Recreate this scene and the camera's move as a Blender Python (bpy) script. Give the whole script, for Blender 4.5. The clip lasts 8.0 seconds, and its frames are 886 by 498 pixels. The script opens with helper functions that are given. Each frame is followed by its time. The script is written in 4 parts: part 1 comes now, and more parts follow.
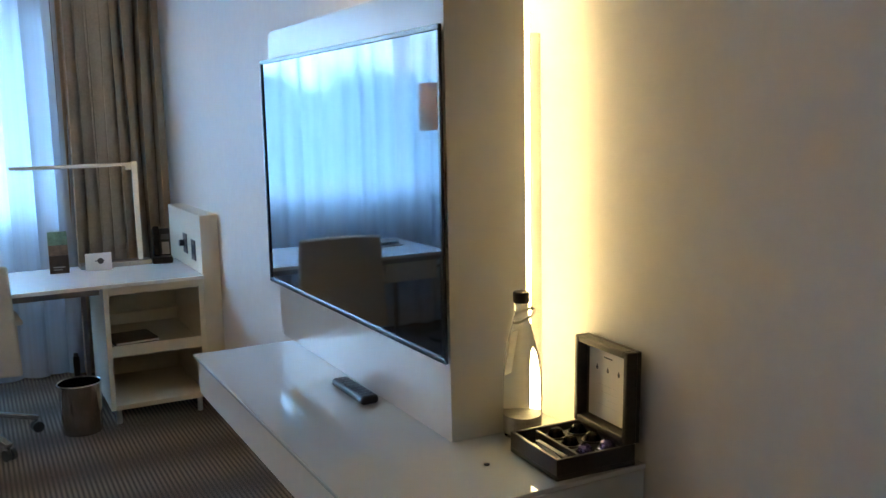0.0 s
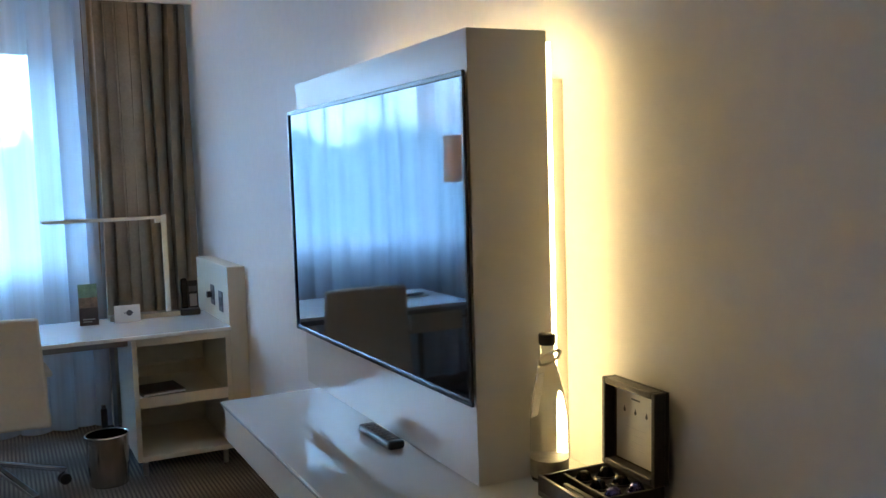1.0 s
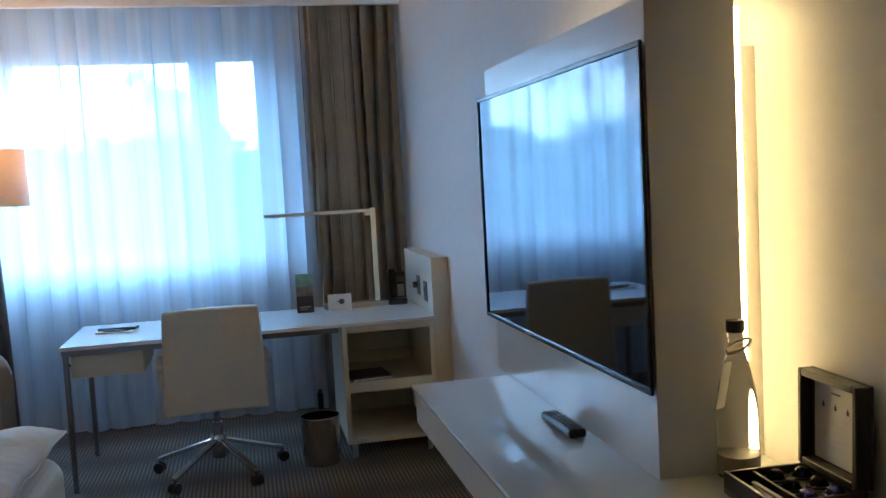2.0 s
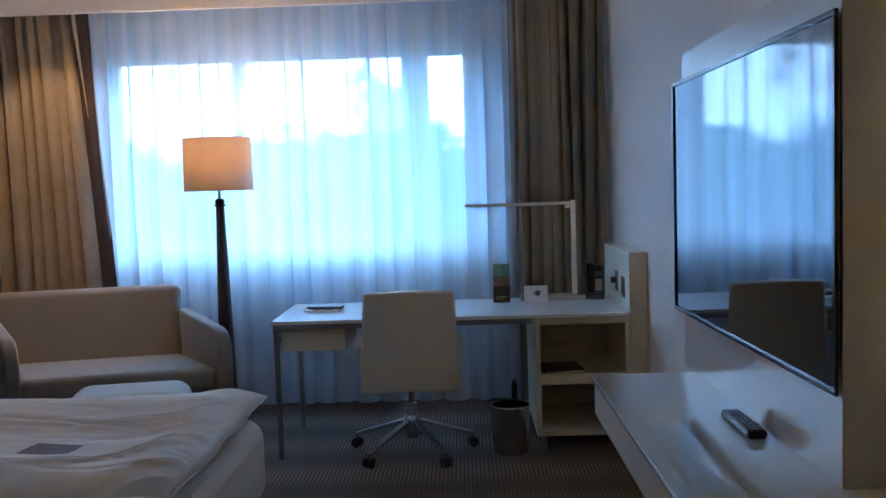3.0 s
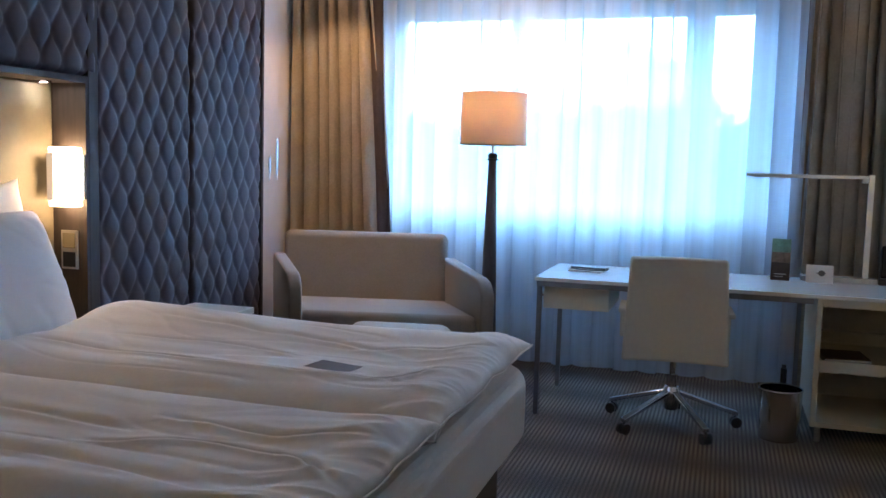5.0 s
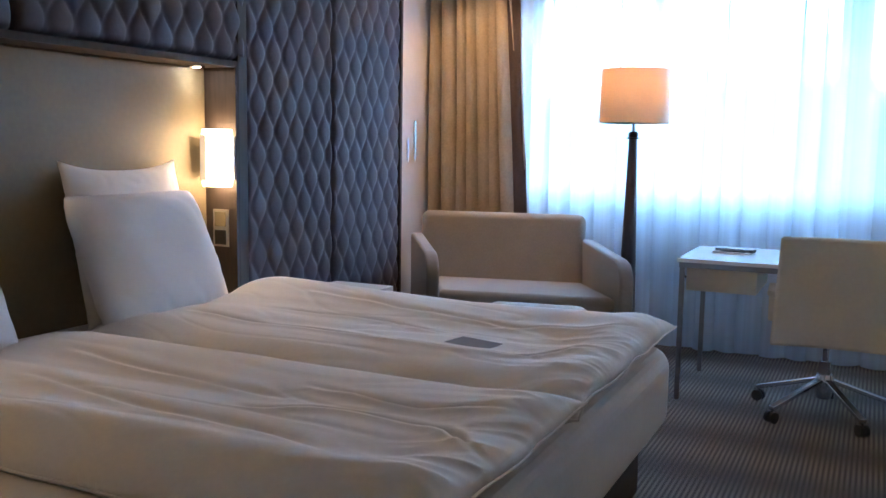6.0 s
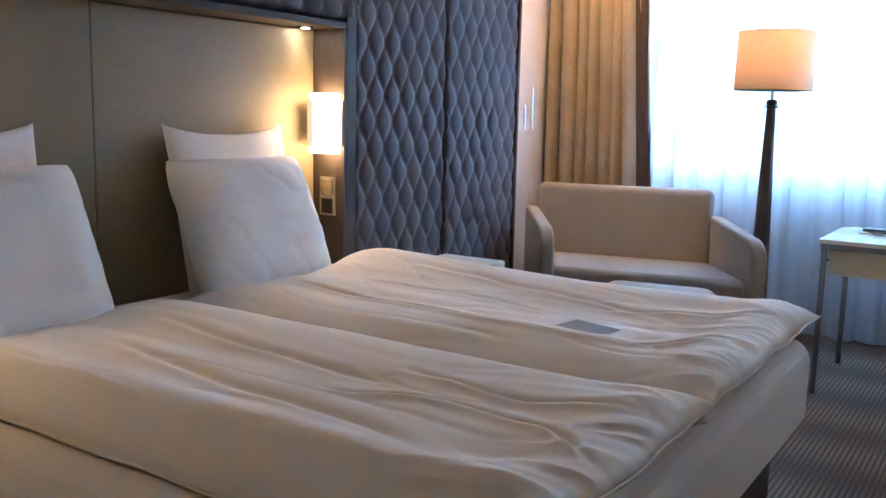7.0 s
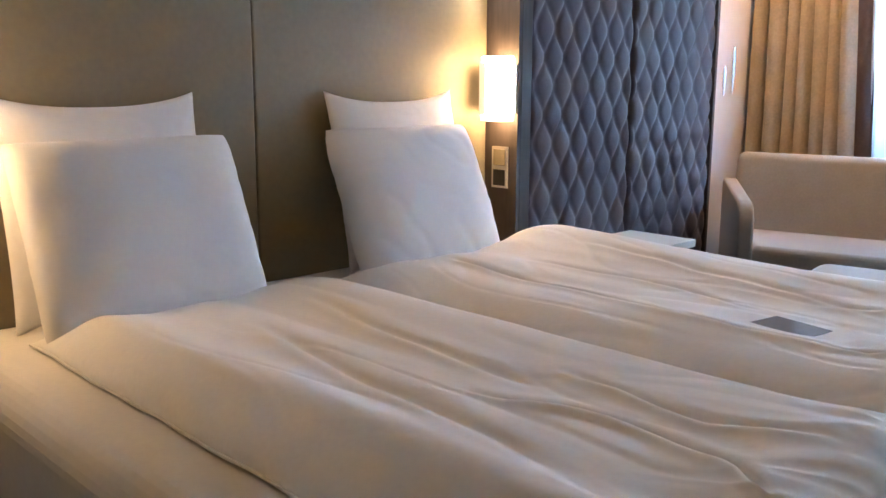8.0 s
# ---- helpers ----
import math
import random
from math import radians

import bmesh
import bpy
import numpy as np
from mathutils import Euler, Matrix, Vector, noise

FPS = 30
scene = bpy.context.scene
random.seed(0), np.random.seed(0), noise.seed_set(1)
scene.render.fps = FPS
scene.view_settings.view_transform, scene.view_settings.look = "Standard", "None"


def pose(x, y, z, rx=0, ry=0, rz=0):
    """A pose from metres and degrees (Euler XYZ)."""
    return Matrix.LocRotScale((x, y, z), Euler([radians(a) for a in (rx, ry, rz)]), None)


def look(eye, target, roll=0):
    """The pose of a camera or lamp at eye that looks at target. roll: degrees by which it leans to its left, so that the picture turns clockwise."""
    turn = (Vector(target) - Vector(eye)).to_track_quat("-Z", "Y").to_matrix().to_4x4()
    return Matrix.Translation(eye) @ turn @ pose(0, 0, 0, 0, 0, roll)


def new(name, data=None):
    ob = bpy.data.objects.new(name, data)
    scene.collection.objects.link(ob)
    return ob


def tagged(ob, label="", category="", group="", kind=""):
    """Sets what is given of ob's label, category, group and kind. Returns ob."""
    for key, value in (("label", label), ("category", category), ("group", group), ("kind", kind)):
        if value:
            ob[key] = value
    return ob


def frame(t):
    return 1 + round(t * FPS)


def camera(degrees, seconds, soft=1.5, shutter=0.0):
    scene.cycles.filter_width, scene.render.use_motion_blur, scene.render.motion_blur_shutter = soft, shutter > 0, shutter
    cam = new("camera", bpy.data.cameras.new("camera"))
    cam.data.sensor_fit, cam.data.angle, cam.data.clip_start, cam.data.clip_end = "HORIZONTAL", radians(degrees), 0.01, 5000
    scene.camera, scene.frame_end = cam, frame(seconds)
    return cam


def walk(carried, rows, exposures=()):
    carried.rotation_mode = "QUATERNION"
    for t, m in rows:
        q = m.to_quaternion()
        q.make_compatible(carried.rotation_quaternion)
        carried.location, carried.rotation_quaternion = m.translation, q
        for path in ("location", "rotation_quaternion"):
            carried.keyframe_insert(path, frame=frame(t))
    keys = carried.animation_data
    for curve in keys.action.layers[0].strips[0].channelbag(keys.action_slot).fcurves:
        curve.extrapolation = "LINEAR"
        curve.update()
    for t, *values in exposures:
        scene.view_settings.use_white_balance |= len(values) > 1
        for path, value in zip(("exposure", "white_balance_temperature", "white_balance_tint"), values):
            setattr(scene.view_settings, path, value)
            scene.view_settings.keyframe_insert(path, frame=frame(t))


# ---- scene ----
cam = camera(52.6, 8.0)
PATH = [
    (0, (-0.274, -0.06, 1.526), (0.649, 1.689, 1.233), -1.2),
    (0.5, (-0.285, -0.073, 1.519), (0.617, 1.698, 1.296), -1.5),
    (1, (-0.283, -0.075, 1.503), (0.6, 1.711, 1.332), -1.8),
    (1.5, (-0.253, -0.071, 1.481), (0.483, 1.784, 1.34), -2.6),
    (1.7, (-0.226, -0.069, 1.473), (0.383, 1.83, 1.322), -2.9),
    (2.8, (-0.105, -0.081, 1.431), (-0.062, 1.914, 1.288), -2.1),
    (3, (-0.095, -0.074, 1.416), (-0.14, 1.921, 1.277), -1.8),
    (3.5, (-0.096, -0.055, 1.39), (-0.359, 1.922, 1.241), -1.5),
    (4, (-0.118, -0.044, 1.367), (-0.464, 1.918, 1.191), -0.6),
    (4.5, (-0.147, -0.033, 1.346), (-0.611, 1.904, 1.163), 0.7),
    (5, (-0.192, -0.042, 1.328), (-0.783, 1.859, 1.133), 1.5),
    (5.2, (-0.186, -0.05, 1.321), (-0.839, 1.829, 1.119), 1.5),
    (6.5, (-0.265, 0.015, 1.288), (-1.239, 1.742, 1.025), 0.8),
    (7, (-0.316, 0.183, 1.273), (-1.4, 1.837, 0.973), 1.3),
    (7.5, (-0.388, 0.333, 1.262), (-1.599, 1.889, 0.925), 1.3),
    (8, (-0.437, 0.459, 1.255), (-1.841, 1.834, 0.882), 0.3),
]
walk(cam, [(t, look(eye, target, roll)) for t, eye, target, roll in PATH], [(0, 2.4, 6150, 9), (0.5, 2.27, 6150, 9), (1.0, 2.14, 6100, 10), (1.7, 1.9, 6050, 10), (3.1, 1.34, 5850, 14), (4, 1.56, 5900, 14), (5, 1.82, 5900, 15), (6.5, 2.2, 6250, 17), (8, 2.68, 6600, 16)])

# ---- plan: x to the television wall, y to the window, z up ----
EAST, WEST, NORTH, SOUTH, CEIL = 0.86, -3.12, 5.95, -2.2, 2.78

# ---- world and lamps ----
world = bpy.data.worlds.new("sky")
scene.world = world
world.use_nodes = True
wn = world.node_tree.nodes
sky = wn.new("ShaderNodeTexSky")
sky.sky_type, sky.sun_disc, sky.sun_elevation, sky.sun_rotation = "NISHITA", False, radians(40), radians(200)
wn["Background"].inputs["Strength"].default_value = 0.1
world.node_tree.links.new(sky.outputs[0], wn["Background"].inputs["Color"])


def lamp(name, kind, place, watts, colour, radius=0.03, aim=None, cone=90):
    data = bpy.data.lights.new(name, kind)
    data.energy, data.color, data.shadow_soft_size = watts, colour, radius
    if kind == "SPOT":
        data.spot_size, data.spot_blend = radians(cone), 0.6
    ob = new(name, data)
    ob.matrix_world = look(place, aim or (place[0], place[1], 0))
    return ob


WARM = (1.0, 0.62, 0.30)
BACK_SKY, BACK_TREES = 5.1, 0.30
LED_GLOW, SCONCE_GLOW = 5.9, 8.0
lamp("floor_lamp_bulb", "POINT", (-1.54, 5.26, 1.67), 9.0, WARM, 0.04)
lamp("headboard_spot_beam", "SPOT", (-3.02, 3.18, 1.61), 0.45, (1.0, 0.78, 0.52), 0.015, (-3.04, 3.2, 0), 80)

lamp("love_seat_downlight", "SPOT", (-2.45, 4.98, 2.765), 24.0, (1.0, 0.58, 0.25), 0.04, (-2.85, 5.70, 0.95), 70)


# ---- materials ----
def tree_of(name):
    m = bpy.data.materials.new(name)
    m.use_nodes = True
    t = m.node_tree
    return m, t, t.nodes["Principled BSDF"]


def node(t, kind, **values):
    n = t.nodes.new("ShaderNode" + kind)
    for key, v in values.items():
        n.inputs[key].default_value = v
    return n


def mat(name, base, rough=0.5, metal=0.0, var=0.12, vscale=3.0, bump=0.0, bscale=300.0, coat=0.0, sheen=0.0, stretch=(1, 1, 1), through_light=0.0, coat_rough=0.04):
    """A surface with stains at one scale, grain at another, and fine relief."""
    m, t, p = tree_of(name)
    co = t.nodes.new("ShaderNodeTexCoord")
    mp = t.nodes.new("ShaderNodeMapping")
    mp.inputs["Scale"].default_value = stretch
    t.links.new(co.outputs["Object"], mp.inputs["Vector"])
    big, fine = node(t, "TexNoise", Scale=vscale, Detail=4.0), node(t, "TexNoise", Scale=vscale * 14, Detail=3.0)
    for n in (big, fine):
        t.links.new(mp.outputs[0], n.inputs["Vector"])
    mean = node(t, "Math")
    mean.operation = "ADD"
    t.links.new(big.outputs["Fac"], mean.inputs[0])
    t.links.new(fine.outputs["Fac"], mean.inputs[1])
    ramp = t.nodes.new("ShaderNodeMapRange")
    ramp.inputs["From Min"].default_value, ramp.inputs["From Max"].default_value = 0.7, 1.3
    t.links.new(mean.outputs[0], ramp.inputs["Value"])
    mix = t.nodes.new("ShaderNodeMix")
    mix.data_type = "RGBA"
    mix.inputs[6].default_value = (*[c * (1 - var) for c in base], 1)
    mix.inputs[7].default_value = (*[min(1, c * (1 + var)) for c in base], 1)
    t.links.new(ramp.outputs[0], mix.inputs[0])
    t.links.new(mix.outputs[2], p.inputs["Base Color"])
    p.inputs["Roughness"].default_value, p.inputs["Metallic"].default_value = rough, metal
    p.inputs["Coat Weight"].default_value, p.inputs["Coat Roughness"].default_value = coat, coat_rough
    p.inputs["Sheen Weight"].default_value = sheen
    if bump:
        grain = node(t, "TexNoise", Scale=bscale, Detail=3.0)
        t.links.new(mp.outputs[0], grain.inputs["Vector"])
        b = node(t, "Bump", Strength=bump, Distance=0.002)
        t.links.new(grain.outputs["Fac"], b.inputs["Height"])
        t.links.new(b.outputs[0], p.inputs["Normal"])
    if through_light:
        tr = t.nodes.new("ShaderNodeBsdfTranslucent")
        t.links.new(mix.outputs[2], tr.inputs["Color"])
        ms = t.nodes.new("ShaderNodeMixShader")
        ms.inputs[0].default_value = through_light
        t.links.new(p.outputs[0], ms.inputs[1])
        t.links.new(tr.outputs[0], ms.inputs[2])
        t.links.new(ms.outputs[0], t.nodes["Material Output"].inputs[0])
    return m


def glow(name, colour, strength):
    m, t, p = tree_of(name)
    p.inputs["Base Color"].default_value = (0.8, 0.8, 0.8, 1)
    p.inputs["Emission Color"].default_value, p.inputs["Emission Strength"].default_value = (*colour, 1), strength
    return m


def glass(name, colour=(1, 1, 1), rough=0.0, ior=1.45):
    m, t, p = tree_of(name)
    p.inputs["Base Color"].default_value, p.inputs["Roughness"].default_value = (*colour, 1), rough
    p.inputs["Transmission Weight"].default_value, p.inputs["IOR"].default_value = 1.0, ior
    return m


PAINT = mat("wall_paint", (0.78, 0.75, 0.72), 0.42, var=0.03, vscale=1.5, bump=0.12, bscale=260)
SATIN = mat("satin_wall_paint", (0.78, 0.75, 0.72), 0.3, var=0.03, vscale=1.5, bump=0.05, bscale=160)
CEILING = mat("ceiling_paint", (0.78, 0.77, 0.74), 0.8, var=0.02)
WHITE = mat("white_laminate", (0.74, 0.715, 0.65), 0.32, var=0.03, vscale=2)
CREAM = mat("cream_laminate", (0.66, 0.61, 0.50), 0.4, var=0.04, vscale=2)
PANELW = mat("panel_lacquer", (0.70, 0.67, 0.62), 0.3, var=0.02, vscale=1.5, coat=0.35, coat_rough=0.2)
GLASSTOP = mat("back_painted_glass", (0.70, 0.71, 0.67), 0.05, var=0.01, coat=0.15, coat_rough=0.03)
GLASSEDGE = mat("glass_edge", (0.75, 0.82, 0.80), 0.12, var=0.02, coat=1.0)
DESKTOP = mat("desk_gloss", (0.76, 0.76, 0.74), 0.12, var=0.02, coat=0.6)
STEEL = mat("brushed_steel", (0.55, 0.54, 0.52), 0.28, 1.0, var=0.1, vscale=5, stretch=(6, 6, 0.3))
BINSTEEL = mat("polished_bin_steel", (0.58, 0.56, 0.53), 0.17, 1.0, var=0.12, vscale=5, stretch=(8, 8, 0.2))
LEGSTEEL = mat("satin_leg_steel", (0.24, 0.24, 0.25), 0.38, 1.0, var=0.06)
CHROME = mat("chrome", (0.72, 0.72, 0.74), 0.1, 1.0, var=0.04)
ALUD = mat("dark_satin_aluminium", (0.36, 0.34, 0.31), 0.38, 1.0, var=0.05)
ALU = mat("satin_aluminium", (0.62, 0.60, 0.56), 0.35, 1.0, var=0.05)
BLACK = mat("black_plastic", (0.018, 0.018, 0.02), 0.35, var=0.2)
BLACKGLOSS = mat("black_bezel", (0.012, 0.012, 0.014), 0.18, var=0.1)
GREYPL = mat("grey_plastic", (0.10, 0.10, 0.11), 0.4, var=0.1)
DARKWOOD = mat("dark_wenge_wood", (0.040, 0.029, 0.024), 0.58, var=0.35, vscale=4, stretch=(1, 1, 0.12), bump=0.15, bscale=120)
QUILT = mat("grey_satin_quilt", (0.062, 0.050, 0.061), 0.58, var=0.12, vscale=4, bump=0.2, bscale=500, sheen=0.05)
LEATHER = mat("olive_leather", (0.24, 0.203, 0.13), 0.45, var=0.07, vscale=3, bump=0.3, bscale=420)
DRAPE = mat("taupe_drape", (0.34, 0.28, 0.205), 0.75, var=0.14, vscale=5, bump=0.3, bscale=600, sheen=0.3, through_light=0.10)
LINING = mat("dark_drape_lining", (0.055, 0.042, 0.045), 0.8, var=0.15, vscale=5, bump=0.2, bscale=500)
LINEN = mat("white_cotton", (0.86, 0.835, 0.80), 0.85, var=0.03, vscale=5, bump=0.25, bscale=700, sheen=0.2)
PILLOWC = mat("white_pillow_cotton", (0.83, 0.82, 0.81), 0.85, var=0.02, vscale=5, bump=0.25, bscale=700, sheen=0.2)
TICKING = mat("mattress_sheet", (0.78, 0.75, 0.71), 0.85, var=0.03, vscale=4, bump=0.2, bscale=600)
SOFA = mat("beige_upholstery", (0.275, 0.257, 0.23), 0.8, var=0.08, vscale=6, bump=0.4, bscale=500, sheen=0.3)
STOOLC = mat("pale_upholstery", (0.48, 0.45, 0.40), 0.8, var=0.05, vscale=6, bump=0.4, bscale=500, sheen=0.3)
SEATW = mat("white_leatherette", (0.62, 0.58, 0.49), 0.45, var=0.04, vscale=4, bump=0.2, bscale=400)
SHADE = mat("cream_lamp_shade", (0.78, 0.67, 0.54), 0.8, var=0.04, vscale=8, bump=0.3, bscale=500, through_light=0.18)
LAMPWOOD = mat("dark_lamp_column", (0.085, 0.075, 0.08), 0.35, var=0.2, vscale=5, stretch=(1, 1, 0.2))
CARD = mat("white_card", (0.75, 0.73, 0.70), 0.6, var=0.03)
GREYCARD = mat("grey_card", (0.13, 0.125, 0.125), 0.5, var=0.08)
BROWN = mat("brown_leather_folder", (0.06, 0.032, 0.022), 0.5, var=0.2, bump=0.3)
PORCELAIN = mat("tag_paper", (0.66, 0.62, 0.56), 0.6, var=0.04)
WATER = glass("water_in_glass", (0.97, 0.98, 0.97), 0.0, 1.13)
BOTTLELABEL = mat("bottle_label", (0.36, 0.34, 0.29), 0.5, var=0.25, vscale=60)
LEAFGREEN = mat("leaflet_green", (0.16, 0.27, 0.20), 0.35, var=0.5, vscale=30)
LEAFDARK = mat("leaflet_dark_print", (0.05, 0.035, 0.03), 0.35, var=0.4, vscale=30)
LEAFRED = mat("leaflet_photo_print", (0.20, 0.14, 0.10), 0.35, var=0.6, vscale=40)
PVC = mat("white_window_frame", (0.78, 0.78, 0.78), 0.4, var=0.02)
CAPSULE = [mat("capsule_foil_" + n, c, 0.25, 0.9, var=0.15, vscale=40) for n, c in (("violet", (0.16, 0.14, 0.38)), ("black", (0.02, 0.02, 0.022)), ("bronze", (0.035, 0.028, 0.024)))]
LED = glow("led_tape", (1.0, 0.72, 0.30), LED_GLOW)
SCONCE = glow("sconce_diffuser", (1.0, 0.66, 0.33), SCONCE_GLOW)
SPOTGLOW = glow("spot_lens", (1.0, 0.9, 0.75), 40.0)
SIDEGLOW = glow("sconce_side_cover", (1.0, 0.72, 0.45), 0.10)


def tv_screen():
    m, t, p = tree_of("tv_screen_glass")
    p.inputs["Base Color"].default_value = (0.006, 0.006, 0.008, 1)
    p.inputs["Roughness"].default_value, p.inputs["IOR"].default_value = 0.035, 1.65
    p.inputs["Specular Tint"].default_value = (0.5, 0.75, 1.0, 1)
    p.inputs["Coat Weight"].default_value, p.inputs["Coat Roughness"].default_value, p.inputs["Coat IOR"].default_value = 0.55, 0.03, 1.5
    return m


def sheer_cloth():
    """Thin voile: part clear holes, part thread that scatters light forwards and back."""
    m, t, p = tree_of("sheer_voile")
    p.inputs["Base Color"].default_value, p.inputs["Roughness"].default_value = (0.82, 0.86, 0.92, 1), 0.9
    # the daylight's blue cast is put into the thread colour of the white cloth
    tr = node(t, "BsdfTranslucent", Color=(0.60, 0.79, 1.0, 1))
    clear = node(t, "BsdfTransparent", Color=(0.93, 0.97, 1.0, 1))
    a, b = t.nodes.new("ShaderNodeMixShader"), t.nodes.new("ShaderNodeMixShader")
    a.inputs[0].default_value = 0.62
    t.links.new(p.outputs[0], a.inputs[1])
    t.links.new(tr.outputs[0], a.inputs[2])
    # upright bands of opacity stand in for the shading of overlapping folds
    fold_streaks = node(t, "TexNoise", Scale=7.0, Detail=3.0)
    co, mp = t.nodes.new("ShaderNodeTexCoord"), t.nodes.new("ShaderNodeMapping")
    mp.inputs["Scale"].default_value = (3, 1, 0.04)
    t.links.new(co.outputs["Object"], mp.inputs["Vector"])
    t.links.new(mp.outputs[0], fold_streaks.inputs["Vector"])
    r = t.nodes.new("ShaderNodeMapRange")
    r.inputs["To Min"].default_value, r.inputs["To Max"].default_value = 0.96, 0.52
    t.links.new(fold_streaks.outputs["Fac"], r.inputs["Value"])
    t.links.new(r.outputs[0], b.inputs[0])
    t.links.new(clear.outputs[0], b.inputs[1])
    t.links.new(a.outputs[0], b.inputs[2])
    t.links.new(b.outputs[0], t.nodes["Material Output"].inputs[0])
    return m


def carpet():
    m, t, p = tree_of("striped_carpet")
    p.inputs["Roughness"].default_value, p.inputs["Sheen Weight"].default_value = 0.95, 0.15
    co = t.nodes.new("ShaderNodeTexCoord")
    wave = node(t, "TexWave", Scale=15.5, Distortion=0.35, Detail=2.0)
    wave.inputs["Detail Scale"].default_value = 6.0
    t.links.new(co.outputs["Object"], wave.inputs["Vector"])
    # rows of the weave fade in and out towards the window
    rows = node(t, "TexWave", Scale=0.62, Distortion=0.6, Detail=1.0)
    rows.bands_direction = "Y"
    t.links.new(co.outputs["Object"], rows.inputs["Vector"])
    amp = t.nodes.new("ShaderNodeMapRange")
    amp.inputs["To Min"].default_value, amp.inputs["To Max"].default_value = 0.25, 1.0
    t.links.new(rows.outputs["Fac"], amp.inputs["Value"])
    mul = node(t, "Math")
    mul.operation = "MULTIPLY"
    t.links.new(wave.outputs["Fac"], mul.inputs[0])
    t.links.new(amp.outputs[0], mul.inputs[1])
    tuft = node(t, "TexNoise", Scale=420.0, Detail=2.0)
    t.links.new(co.outputs["Object"], tuft.inputs["Vector"])
    mix = t.nodes.new("ShaderNodeMix")
    mix.data_type = "RGBA"
    mix.inputs[6].default_value, mix.inputs[7].default_value = (0.038, 0.029, 0.025, 1), (0.23, 0.19, 0.155, 1)
    t.links.new(mul.outputs[0], mix.inputs[0])
    t.links.new(mix.outputs[2], p.inputs["Base Color"])
    b = node(t, "Bump", Strength=0.5, Distance=0.003)
    t.links.new(tuft.outputs["Fac"], b.inputs["Height"])
    t.links.new(b.outputs[0], p.inputs["Normal"])
    return m


def distance():
    """Bright sky over a far slope of trees, out of doors."""
    m, t, p = tree_of("sky_and_far_trees")
    co, sep = t.nodes.new("ShaderNodeTexCoord"), t.nodes.new("ShaderNodeSeparateXYZ")
    t.links.new(co.outputs["Object"], sep.inputs[0])
    n = node(t, "TexNoise", Scale=0.5, Detail=6.0, Roughness=0.65)
    t.links.new(co.outputs["Object"], n.inputs["Vector"])
    line = node(t, "Math")
    line.operation = "MULTIPLY_ADD"
    line.inputs[1].default_value, line.inputs[2].default_value = 3.0, -1.5
    t.links.new(n.outputs["Fac"], line.inputs[0])
    add = node(t, "Math")
    add.operation = "ADD"
    t.links.new(sep.outputs[2], add.inputs[0])
    t.links.new(line.outputs[0], add.inputs[1])
    step = t.nodes.new("ShaderNodeMapRange")
    step.inputs["From Min"].default_value, step.inputs["From Max"].default_value = 2.35, 2.9
    t.links.new(add.outputs[0], step.inputs["Value"])
    # a few nearer crowns stand up against the sky
    crown = node(t, "TexNoise", Scale=0.42, Detail=5.0, Roughness=0.6)
    shift = t.nodes.new("ShaderNodeMapping")
    shift.inputs["Location"].default_value = (3.1, 0.0, 1.4)
    t.links.new(co.outputs["Object"], shift.inputs["Vector"])
    t.links.new(shift.outputs[0], crown.inputs["Vector"])
    leafy, high, both, sky_part = t.nodes.new("ShaderNodeMapRange"), t.nodes.new("ShaderNodeMapRange"), node(t, "Math"), node(t, "Math")
    leafy.inputs["From Min"].default_value, leafy.inputs["From Max"].default_value = 0.50, 0.60
    high.inputs["From Min"].default_value, high.inputs["From Max"].default_value = 6.0, 4.2
    high.inputs["To Max"].default_value = 0.85
    t.links.new(crown.outputs["Fac"], leafy.inputs["Value"])
    t.links.new(sep.outputs[2], high.inputs["Value"])
    both.operation, sky_part.operation = "MULTIPLY", "SUBTRACT"
    t.links.new(leafy.outputs[0], both.inputs[0])
    t.links.new(high.outputs[0], both.inputs[1])
    sky_part.use_clamp = True
    t.links.new(step.outputs[0], sky_part.inputs[0])
    t.links.new(both.outputs[0], sky_part.inputs[1])
    mix = t.nodes.new("ShaderNodeMix")
    mix.data_type = "RGBA"
    # the trees emit: daylight and its blue-green cast are set in their colour
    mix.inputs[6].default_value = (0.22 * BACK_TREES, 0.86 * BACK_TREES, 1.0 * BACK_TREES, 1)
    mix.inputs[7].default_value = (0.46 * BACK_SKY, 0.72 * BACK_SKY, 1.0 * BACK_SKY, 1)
    t.links.new(sky_part.outputs[0], mix.inputs[0])
    # emission dims towards the bottom
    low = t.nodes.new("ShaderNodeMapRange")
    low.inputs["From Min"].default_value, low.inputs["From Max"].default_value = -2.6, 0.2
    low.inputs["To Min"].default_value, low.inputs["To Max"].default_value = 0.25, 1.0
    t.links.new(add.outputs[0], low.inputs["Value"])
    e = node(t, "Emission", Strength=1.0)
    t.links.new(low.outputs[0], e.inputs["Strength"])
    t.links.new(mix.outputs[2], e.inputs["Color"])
    t.links.new(e.outputs[0], t.nodes["Material Output"].inputs[0])
    return m


SCREEN, SHEER, CARPET, DISTANCE = tv_screen(), sheer_cloth(), carpet(), distance()


